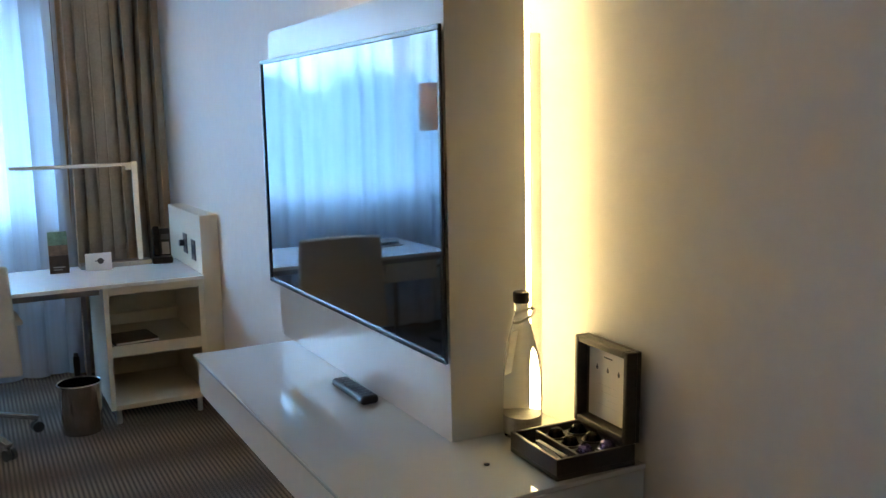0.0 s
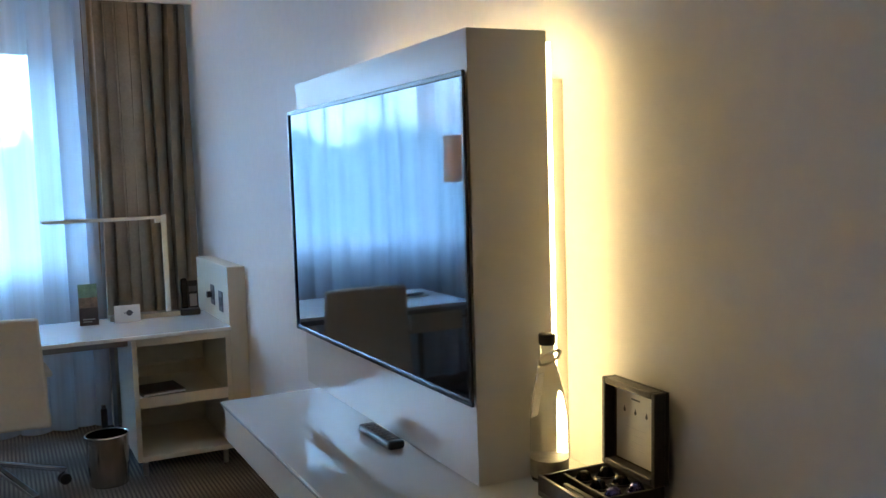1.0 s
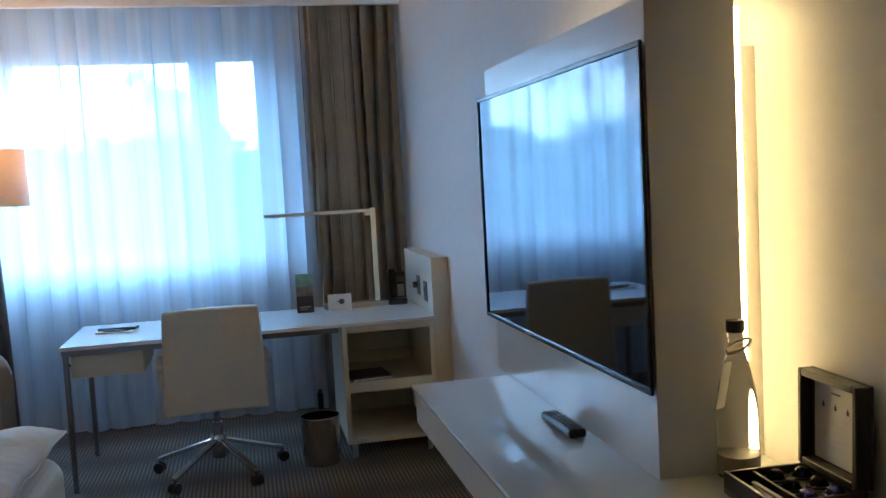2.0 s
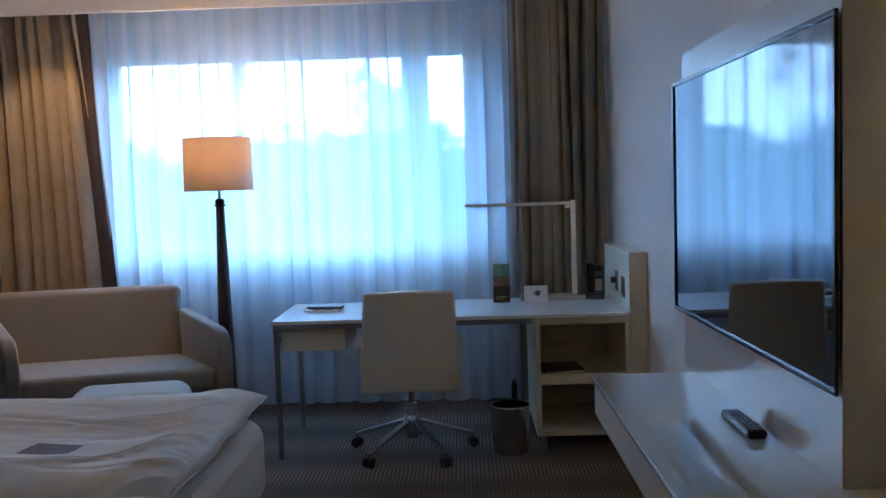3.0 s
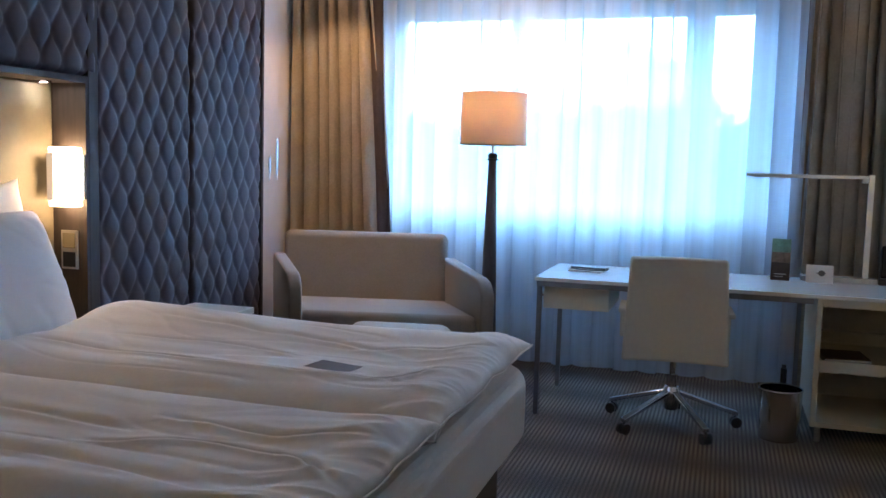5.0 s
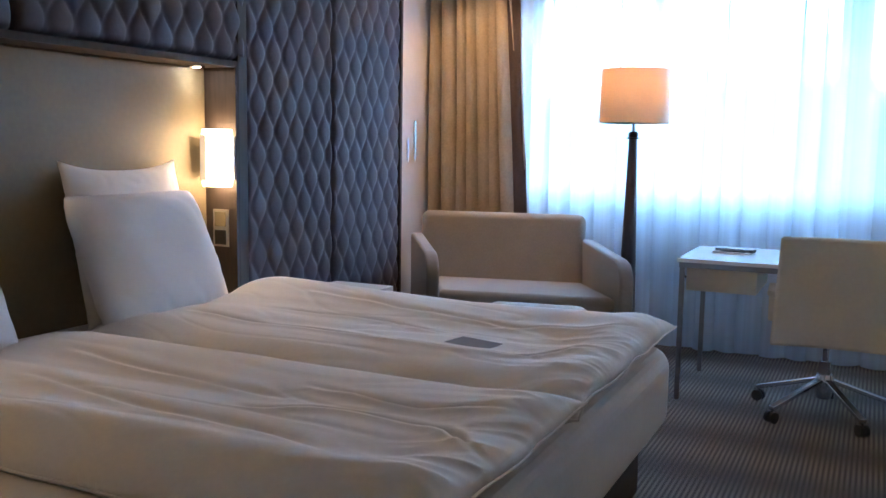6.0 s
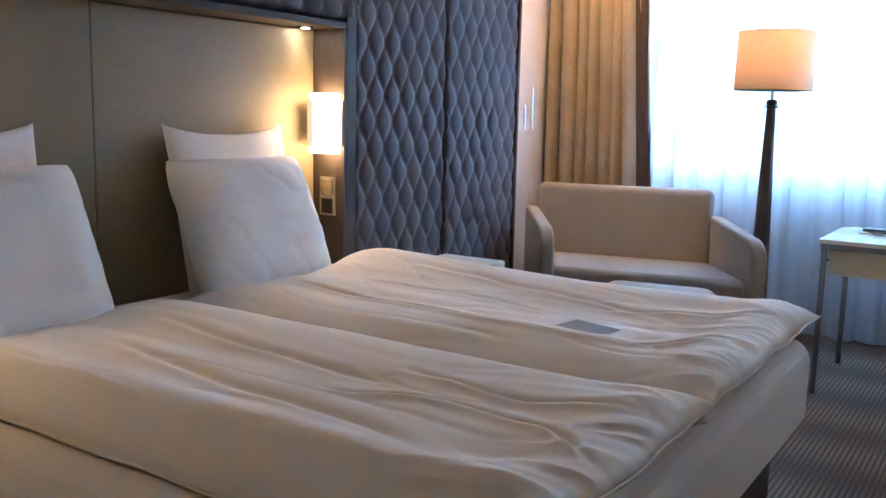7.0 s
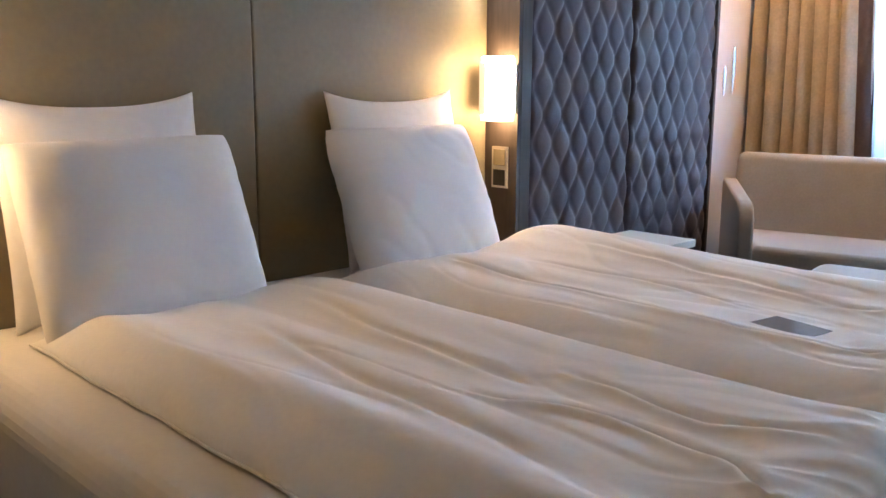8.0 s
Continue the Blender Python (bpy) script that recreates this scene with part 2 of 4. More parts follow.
# ---- building helpers ----
def box(bm, x0, x1, y0, y1, z0, z1, bevel=0.0, seg=2, m=None):
    made = bmesh.ops.create_cube(bm, size=1.0, matrix=(m or Matrix()) @ Matrix.Translation(((x0 + x1) / 2, (y0 + y1) / 2, (z0 + z1) / 2)) @ Matrix.Diagonal((x1 - x0, y1 - y0, z1 - z0, 1)))
    if bevel:
        edges = list({e for v in made["verts"] for e in v.link_edges})
        bmesh.ops.bevel(bm, geom=edges, offset=bevel, segments=seg, profile=0.5, affect="EDGES")
    return bm


def boxes(*rows, bevel=0.0, seg=2, m=None):
    bm = bmesh.new()
    for row in rows:
        box(bm, *row, bevel=bevel, seg=seg, m=m)
    return bm


def tube(bm, p, q, r0, r1=None, seg=16):
    p, q = Vector(p), Vector(q)
    turn = (q - p).to_track_quat("Z", "Y").to_matrix().to_4x4()
    bmesh.ops.create_cone(bm, cap_ends=True, segments=seg, radius1=r0, radius2=r0 if r1 is None else r1, depth=(q - p).length, matrix=Matrix.Translation((p + q) / 2) @ turn)
    return bm


def tubes(*rows, seg=16):
    bm = bmesh.new()
    for row in rows:
        tube(bm, *row, seg=seg)
    return bm


def lathe(profile, seg=40, at=(0, 0, 0)):
    bm = bmesh.new()
    rings = []
    for r, z in profile:
        rings.append([bm.verts.new((at[0] + r * math.cos(a), at[1] + r * math.sin(a), at[2] + z)) for a in (2 * math.pi * k / seg for k in range(seg))])
    for a, b in zip(rings, rings[1:]):
        for k in range(seg):
            bm.faces.new((a[k], a[(k + 1) % seg], b[(k + 1) % seg], b[k]))
    for ring, flip in ((rings[0], True), (rings[-1], False)):
        if profile[0 if flip else -1][0] > 1e-4:
            bm.faces.new(ring[::-1] if flip else ring)
    return bm


def sheet(nu, nv, f):
    """A grid of nu by nv cells through f(u, v) for u, v in 0..1."""
    bm = bmesh.new()
    rows = [[bm.verts.new(f(i / nu, j / nv)) for i in range(nu + 1)] for j in range(nv + 1)]
    for a, b in zip(rows, rows[1:]):
        for k in range(nu):
            bm.faces.new((a[k], a[k + 1], b[k + 1], b[k]))
    return bm


def part(name, bm, material, parent=None, label="", smooth=25):
    mesh = bpy.data.meshes.new(name)
    bm.normal_update()
    bm.to_mesh(mesh)
    bm.free()
    mesh.materials.append(material)
    if smooth:
        # broad flat faces keep their own normal, so that bevels round off only the edges
        areas = [p.area for p in mesh.polygons]
        broad = 8 * sorted(areas)[len(areas) // 2]
        mesh.polygons.foreach_set("use_smooth", [True] * len(areas))
        mesh.set_sharp_from_angle(angle=radians(smooth))
        mesh.polygons.foreach_set("use_smooth", [a <= broad for a in areas])
        mesh.update()
    ob = new(name, mesh)
    if parent:
        ob.parent = parent
    if label:
        ob["label"] = label
    return ob


def thing(name, label, category, at=(0, 0, 0), turn=0, group="", kind=""):
    ob = new(name)
    ob.empty_display_size = 0.05
    ob.matrix_world = pose(*at, 0, 0, turn)
    return tagged(ob, label, category, group, kind)


def structure(name, bm, material, label, category, smooth=25):
    return tagged(part(name, bm, material, smooth=smooth), label, category, kind="structure")


# ---- shell ----
WIN = (-2.45, 0.0, 1.02, 2.36)
structure("floor", boxes((WEST - 0.2, EAST + 0.2, SOUTH - 0.2, NORTH + 0.2, -0.15, 0.0)), CARPET, "dark brown carpet with narrow light stripes", "carpet floor")
structure("ceiling", boxes((WEST - 0.2, EAST + 0.2, SOUTH - 0.2, NORTH + 0.2, CEIL, CEIL + 0.15)), CEILING, "plain white painted ceiling", "ceiling")
structure("wall_east", boxes((EAST, EAST + 0.2, SOUTH - 0.2, NORTH + 0.2, 0, CEIL)), PAINT, "plain light grey painted wall behind the television", "wall")
structure("wall_west", boxes((WEST - 0.2, WEST, SOUTH - 0.2, NORTH + 0.2, 0, CEIL)), SATIN, "plain light satin-painted wall behind the bed", "wall")
structure("wall_south", boxes((WEST, EAST, SOUTH - 0.2, SOUTH, 0, CEIL)), PAINT, "plain light grey painted wall", "wall")
structure("wall_north", boxes((WEST, WIN[0], NORTH, NORTH + 0.2, 0, CEIL), (WIN[1], EAST, NORTH, NORTH + 0.2, 0, CEIL), (WIN[0], WIN[1], NORTH, NORTH + 0.2, 0, WIN[2]), (WIN[0], WIN[1], NORTH, NORTH + 0.2, WIN[3], CEIL)), PAINT, "light painted wall round the wide window", "wall")
structure("curtain_pelmet", boxes((WEST, EAST, 5.60, 5.64, 2.575, CEIL), bevel=0.003), PAINT, "plain white boxed pelmet above the curtains", "pelmet")

window = thing("window_1", "wide white-framed window with three panes", "window", ((WIN[0] + WIN[1]) / 2, NORTH + 0.1, WIN[2]), kind="structure")
wx = (WIN[0] + WIN[1]) / 2
fr = bmesh.new()
w2, wh = (WIN[1] - WIN[0]) / 2, WIN[3] - WIN[2]
for row in ((-w2, w2, -0.04, 0.04, 0, 0.06), (-w2, w2, -0.04, 0.04, wh - 0.06, wh), (-w2, -w2 + 0.06, -0.04, 0.04, 0.06, wh - 0.06), (w2 - 0.06, w2, -0.04, 0.04, 0.06, wh - 0.06)):
    box(fr, *row, bevel=0.006)
part("window_frame", fr, PVC, window)
for a, b in ((-1.62, -1.54), (-0.475, -0.30)):
    part("mullion", boxes((a - wx, b - wx, -0.045, 0.045, 0.06, wh - 0.06), bevel=0.006), PVC, window)
for a, b in ((WIN[0] + 0.06, -1.62), (-1.54, -0.475), (-0.30, WIN[1] - 0.06)):
    pane = part("pane", boxes((a - wx, b - wx, -0.006, 0.006, 0.06, wh - 0.06)), glass("pane_glass", (0.97, 0.99, 0.98), 0.0, 1.02), window, smooth=0)
    pane.visible_shadow = False
part("window_sill", boxes((-w2 - 0.05, w2 + 0.05, -0.20, -0.06, -0.04, 0.0), bevel=0.006), PVC, window)
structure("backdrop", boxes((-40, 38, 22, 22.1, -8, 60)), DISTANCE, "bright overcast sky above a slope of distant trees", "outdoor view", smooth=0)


# ---- curtains ----
def folds(x0, x1, y, z0, z1, pitch, depth, seed, nu, nv=24, lean=0.0, flare=0.25, shear=(0.0, 0.0), warped=2.2, pleat=False):
    """A hanging cloth with uneven vertical folds, a little wider at its foot."""
    def f(u, v):
        x = x0 + (x1 - x0) * u + lean * (1 - v) ** 2 * (u - 0.5) + (shear[0] + (shear[1] - shear[0]) * u) * (1 - v)
        ph = (x1 - x0) * u / pitch * 2 * math.pi
        warp = warped * noise.noise((u * (x1 - x0) * 2.2, seed, 0.0)) + (3.2 if pleat else 0.7) * noise.noise((u * (x1 - x0) * 7, seed, v * 0.9))
        d = depth * (1 + flare * (1 - v)) * (0.8 + (1.3 if pleat else 0.5) * noise.noise((u * (x1 - x0) * (8 if pleat else 3), seed + 5, v * 0.6)))
        s = 1.0 - 2.0 * abs(math.sin((ph + warp) / 2)) ** 1.3 if pleat else math.sin(ph + warp)
        c = (0.15 if pleat else 0.35) * math.sin(2 * (ph + warp) + 1.0)
        return (x + 0.22 * pitch * math.cos(ph + warp), y + d * (s + c), z0 + (z1 - z0) * v + 0.006 * math.sin(ph * 0.7) * (1 - v))
    return sheet(nu, nv, f)


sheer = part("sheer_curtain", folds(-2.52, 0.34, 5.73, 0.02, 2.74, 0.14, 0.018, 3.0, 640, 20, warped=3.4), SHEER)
tagged(sheer, "translucent white voile curtain drawn across the whole window", "sheer curtain")


def drape(name, x0, x1, dark0, dark1, seed, label, shear=((0, 0), (0, 0)), pitch=0.075, deep=0.040):
    top = thing(name, label, "curtain", ((x0 + x1) / 2, 5.70, 0.0))
    cx = (x0 + x1) / 2
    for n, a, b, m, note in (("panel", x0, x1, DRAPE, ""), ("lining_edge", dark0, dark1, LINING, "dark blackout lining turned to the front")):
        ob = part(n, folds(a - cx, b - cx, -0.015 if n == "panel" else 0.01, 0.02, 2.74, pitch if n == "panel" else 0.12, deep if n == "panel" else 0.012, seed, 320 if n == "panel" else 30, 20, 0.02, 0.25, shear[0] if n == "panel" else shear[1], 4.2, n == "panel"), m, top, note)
        sol = ob.modifiers.new("thickness", "SOLIDIFY")
        sol.thickness = 0.004
    return top


drape("drape_curtain", -3.07, -2.53, -2.61, -2.45, 7.0, "heavy beige floor-length drape gathered beside the armchair", ((0.0, 0.13), (0.13, 0.13)), 0.074, 0.066)
drape("drape_curtain", 0.245, 0.83, 0.205, 0.25, 11.0, "heavy taupe floor-length drape gathered behind the desk")

# ---- television wall ----
unit = thing("media_panel", "tall off-white lacquered panel with warm light behind", "wall panel", (0.68, 2.12, 0.841))
part("front_panel", boxes((-0.095, 0.096, -0.575, 0.58, -0.0008, 0.952), bevel=0.0015), PANELW, unit)
part("backing_box", boxes((0.096, 0.179, -0.51, 0.515, 0.0, 0.86)), PANELW, unit)
for name, row in (("led_strip", (0.0965, 0.112, -0.567, -0.564, 0.02, 0.93)), ("led_strip", (0.0965, 0.112, 0.569, 0.572, 0.02, 0.93)), ("led_strip", (0.0965, 0.108, -0.560, 0.565, 0.925, 0.928))):
    part(name, boxes(row), LED, unit, "warm glowing light tape")

console = thing("floating_console", "long white wall-hung console with a back-painted glass top", "console", (0.57, 1.92, 0.722))
part("body", boxes((-0.285, 0.289, -0.668, 0.66, 0.0, 0.106), bevel=0.004), WHITE, console)
part("glass_top", boxes((-0.292, 0.289, -0.672, 0.668, 0.108, 0.118), bevel=0.002), GLASSTOP, console, "glossy pale grey glass top")
part("edge_trim", boxes((-0.295, -0.2925, -0.672, 0.668, 0.109, 0.116)), GLASSEDGE, console, "bright polished glass edge")
part("screw", lathe([(0.006, 0), (0.006, 0.002), (0.004, 0.003)], 12, (0.017, -0.516, 0.118)), BLACK, console)

tv = thing("television", "large flat black television on the white panel", "television", (0.574, 2.122, 1.015), turn=0.48)
part("housing", boxes((-0.004, 0.005, -0.562, 0.578, 0.01, 0.682), bevel=0.003), BLACK, tv)
part("bezel", boxes((-0.012, -0.004, -0.588, 0.588, 0.0, 0.012), (-0.012, -0.004, -0.588, 0.588, 0.680, 0.692), (-0.012, -0.004, -0.588, -0.576, 0.012, 0.680), (-0.012, -0.004, 0.576, 0.588, 0.012, 0.680), bevel=0.002), BLACKGLOSS, tv, "slim glossy dark bezel")
part("screen", boxes((-0.0075, -0.0045, -0.576, 0.576, 0.012, 0.680)), SCREEN, tv, "dark glossy screen reflecting the window", smooth=0)

remote = thing("remote_control", "slim black remote control on the glass console", "remote control", (0.536, 1.965, 0.841), turn=1)
part("case", boxes((-0.023, 0.023, -0.098, 0.098, 0.0, 0.022), bevel=0.009, seg=4), BLACK, remote)
for r in range(8):
    for c in range(3):
        part("button", boxes((-0.016 + c * 0.012, -0.008 + c * 0.012, -0.075 + r * 0.02, -0.064 + r * 0.02, 0.0215, 0.0235), bevel=0.001), GREYPL, remote)


def water_bottle():
    b = thing("water_bottle", "clear glass water bottle with black cap and paper tag", "bottle", (0.735, 1.503, 0.841))
    b.scale = (1.09, 1.09, 1.085)
    part("glass", lathe([(0.0, 0.004), (0.030, 0.0), (0.036, 0.004), (0.0375, 0.012), (0.0375, 0.06), (0.037, 0.12), (0.033, 0.165), (0.024, 0.205), (0.0155, 0.235), (0.0135, 0.25), (0.0135, 0.275), (0.0, 0.275)], 48), WATER, b, "clear glass body full of water", smooth=60)
    part("label", lathe([(0.0379, 0.012), (0.0382, 0.013), (0.0382, 0.046), (0.0379, 0.047)]), BOTTLELABEL, b, "grey printed label")
    part("cap", lathe([(0.0, 0.292), (0.015, 0.292), (0.0165, 0.290), (0.0165, 0.272), (0.015, 0.270), (0.0, 0.270)]), BLACK, b, "black screw cap")
    ring = bmesh.new()
    seg = 28
    for k in range(seg):
        a0, a1 = 2 * math.pi * k / seg, 2 * math.pi * (k + 1) / seg
        tube(ring, (0.006 + 0.021 * math.cos(a0), 0.019 * math.sin(a0), 0.243 + 0.012 * math.cos(a0)), (0.006 + 0.021 * math.cos(a1), 0.019 * math.sin(a1), 0.243 + 0.012 * math.cos(a1)), 0.003, seg=6)
    part("tag_loop", ring, PORCELAIN, b)
    part("paper_tag", boxes((-0.021, 0.021, -0.001, 0.001, -0.085, 0.0), bevel=0.0008, m=pose(-0.030, -0.022, 0.222, 8, 6, 38)), PORCELAIN, b, "folded paper tag hung round the neck")
    return b


water_bottle()


def capsule_box():
    b = thing("capsule_box", "open black wooden box of coffee capsules beside the bottle", "box", (0.750, 1.349, 0.841), turn=-3)
    b.scale = (1.02, 0.88, 1)
    part("floor_board", boxes((-0.088, 0.088, -0.104, 0.098, 0.0, 0.010)), DARKBOX, b)
    for row in ((-0.088, -0.080, -0.104, 0.098, 0.010, 0.042), (0.080, 0.088, -0.104, 0.098, 0.010, 0.042), (-0.080, 0.080, -0.104, -0.096, 0.010, 0.042), (-0.080, 0.080, 0.090, 0.098, 0.010, 0.042)):
        part("side_board", boxes(row, bevel=0.001), DARKBOX, b)
    part("divider", boxes((-0.034, -0.028, -0.096, 0.090, 0.010, 0.038)), DARKBOX, b)
    insert = boxes((-0.028, 0.080, -0.090, 0.090, 0.010, 0.026))
    part("insert", insert, BLACK, b)
    for r in range(3):
        for c in range(2):
            x, y = -0.001 + c * 0.052, -0.060 + r * 0.060
            kind = CAPSULE[0] if r == 0 else CAPSULE[1] if (r + c) % 2 else CAPSULE[2]
            cap = part("capsule", lathe([(0.0, 0.046), (0.008, 0.045), (0.013, 0.041), (0.0165, 0.030), (0.0195, 0.0275), (0.0195, 0.026), (0.0, 0.026)], 24, (x, y, 0)), kind, b, "foil coffee capsule")
            part("socket_ring", lathe([(0.0205, 0.026), (0.0205, 0.030), (0.0235, 0.030), (0.0235, 0.026)], 24, (x, y, 0)), BLACK, b)
    for k in range(3):
        part("sugar_stick", boxes((-0.005, 0.005, -0.05, 0.05, 0, 0.004), bevel=0.0015, m=pose(-0.058 + 0.006 * k, -0.015 + 0.006 * k, 0.016 + 0.005 * k, 4, 0, -9 + 8 * k)), CARD, b, "white paper sugar stick")
    lean = pose(0.088, 0, 0.042, 0, 1, 0)
    lid = part("lid", boxes((0.0, 0.008, -0.108, 0.098, 0.002, 0.186), bevel=0.002, m=lean), DARKBOX, b, "raised hinged lid")
    for row in ((-0.026, -0.0002, -0.108, -0.094, 0.002, 0.186), (-0.026, -0.0002, 0.084, 0.098, 0.002, 0.186), (-0.026, -0.0002, -0.0938, 0.0838, 0.002, 0.016), (-0.026, -0.0002, -0.0938, 0.0838, 0.172, 0.186)):
        part("lid_edge", boxes(row, bevel=0.0035, seg=3, m=lean), DARKBOX, lid)
    part("menu_card", boxes((-0.004, -0.001, -0.082, 0.072, 0.020, 0.168), bevel=0.0008, m=lean), CARD, lid, "white printed card in the lid")
    for k in range(3):
        drop = lathe([(0.0, -0.006), (0.0035, -0.004), (0.0042, -0.001), (0.002, 0.004), (0.0, 0.008)], 12)
        bmesh.ops.transform(drop, matrix=lean @ Matrix.Translation((-0.0045, -0.045 + 0.042 * k, 0.126)) @ Matrix.Diagonal((0.3, 1, 1, 1)), verts=drop.verts)
        part("printed_mark", drop, GREYPL, lid)
    part("printed_bar", boxes((-0.0048, -0.0038, -0.02, 0.012, 0.150, 0.153), m=lean), GREYPL, lid)
    for k in range(4):
        part("printed_bar", boxes((-0.0046, -0.0038, -0.04, 0.035 - 0.012 * (k % 3), 0.092 - 0.014 * k, 0.0930 - 0.014 * k), m=lean), FAINT, lid)
    return b


DARKBOX = mat("black_stained_wood", (0.034, 0.031, 0.030), 0.42, var=0.25, vscale=8, bump=0.15, bscale=200)
PALEGREY = mat("pale_grey_ink", (0.48, 0.47, 0.45), 0.6)
FAINT = mat("faint_grey_ink", (0.64, 0.62, 0.60), 0.6)
capsule_box()


# ---- desk corner ----
def desk():
    d = thing("writing_desk", "white writing desk with steel legs and open cabinet", "desk", (-0.17, 4.9, 0.0))
    part("tabletop", boxes((-0.945, 0.935, -0.345, 0.36, 0.718, 0.738), bevel=0.003), DESKTOP, d, "glossy white top")
    part("edge_rail", boxes((-0.935, 0.42, -0.335, -0.305, 0.690, 0.7175), (-0.935, 0.42, 0.32, 0.35, 0.690, 0.7175), (-0.935, -0.905, -0.305, 0.32, 0.690, 0.7175), bevel=0.002), LEGSTEEL, d)
    for x, y in ((-0.92, -0.32), (-0.92, 0.335), (0.41, 0.335)):
        part("leg", boxes((x - 0.012, x + 0.012, y - 0.012, y + 0.012, 0.0, 0.690), bevel=0.002), LEGSTEEL, d, "square steel leg")
    drawer = part("drawer", boxes((-0.905, -0.56, -0.285, 0.20, 0.568, 0.685), bevel=0.004), CREAM, d, "cream pedestal drawer hung under the top")
    part("drawer_handle", tubes(((-0.935, -0.29, 0.655), (-0.905, -0.284, 0.635), 0.006), seg=10), CHROME, drawer)
    cab = part("back_panel", boxes((0.465, 0.910, 0.315, 0.33, 0.105, 0.675), bevel=0.0015), CREAM, d, "back of the open cream cabinet")
    for n, row in (("side_panel", (0.44, 0.465, -0.30, 0.33, 0.08, 0.7175)), ("side_panel", (0.910, 0.9345, -0.30, 0.33, 0.08, 0.7175)), ("bottom_panel", (0.465, 0.910, -0.30, 0.33, 0.08, 0.105)), ("top_panel", (0.465, 0.910, -0.30, 0.33, 0.675, 0.7175))):
        part(n, boxes(row, bevel=0.0015), CREAM, d, "cream cabinet board")
    part("shelf", boxes((0.4655, 0.9095, -0.285, 0.3145, 0.375, 0.393), bevel=0.001), CREAM, cab)
    part("shelf_front", boxes((0.4655, 0.9095, -0.299, -0.2855, 0.355, 0.412), bevel=0.0015), CREAM, cab)
    part("back_ledge", boxes((0.4655, 0.9095, 0.25, 0.3145, 0.45, 0.468), bevel=0.001), CREAM, cab)
    for x in (0.48, 0.89):
        for y in (-0.26, 0.28):
            part("foot", tubes(((x, y, 0.0), (x, y, 0.0798), 0.014), seg=12), ALU, cab)
    riser = part("riser_panel", boxes((0.9355, 1.029, -0.30, 0.50, 0.08, 1.043), bevel=0.002), CREAM, d, "upright white socket panel at the end")
    for y, z in ((0.07, 0.86), (-0.13, 0.845)):
        sock = part("socket", boxes((0.9305, 0.9355, y - 0.045, y + 0.045, z - 0.055, z + 0.055), bevel=0.002), GREYPL, riser, "dark grey socket plate")
        for k in (-1, 1):
            part("insert", boxes((0.9285, 0.9305, y - 0.018 + 0.02 * k, y + 0.018 + 0.02 * k - 0.004, z - 0.025, z + 0.025), bevel=0.001), BLACK, sock)
    part("plug", tubes(((0.905, 0.09, 0.86), (0.929, 0.09, 0.86), 0.018), seg=14), BLACK, riser)
    return d


desk()


def desk_lamp():
    d = thing("desk_lamp", "slim angular aluminium desk lamp, switched off", "desk lamp", (0.55, 5.16, 0.7385))
    part("base", boxes((-0.32, 0.055, -0.045, 0.055, 0.0, 0.026), bevel=0.002), ALUD, d)
    part("column", boxes((-0.014, 0.014, -0.012, 0.012, 0.022, 0.575), bevel=0.002), ALU, d)
    part("arm", boxes((-0.63, -0.014, 0.0, 0.024, 0.552, 0.569), bevel=0.002), ALU, d)
    part("light_bar", boxes((-0.60, -0.12, 0.004, 0.020, 0.5485, 0.5518)), PALEGREY, d)
    part("joint", boxes((-0.045, -0.014, -0.004, 0.028, 0.53, 0.552), bevel=0.002), ALU, d)
    return d


desk_lamp()


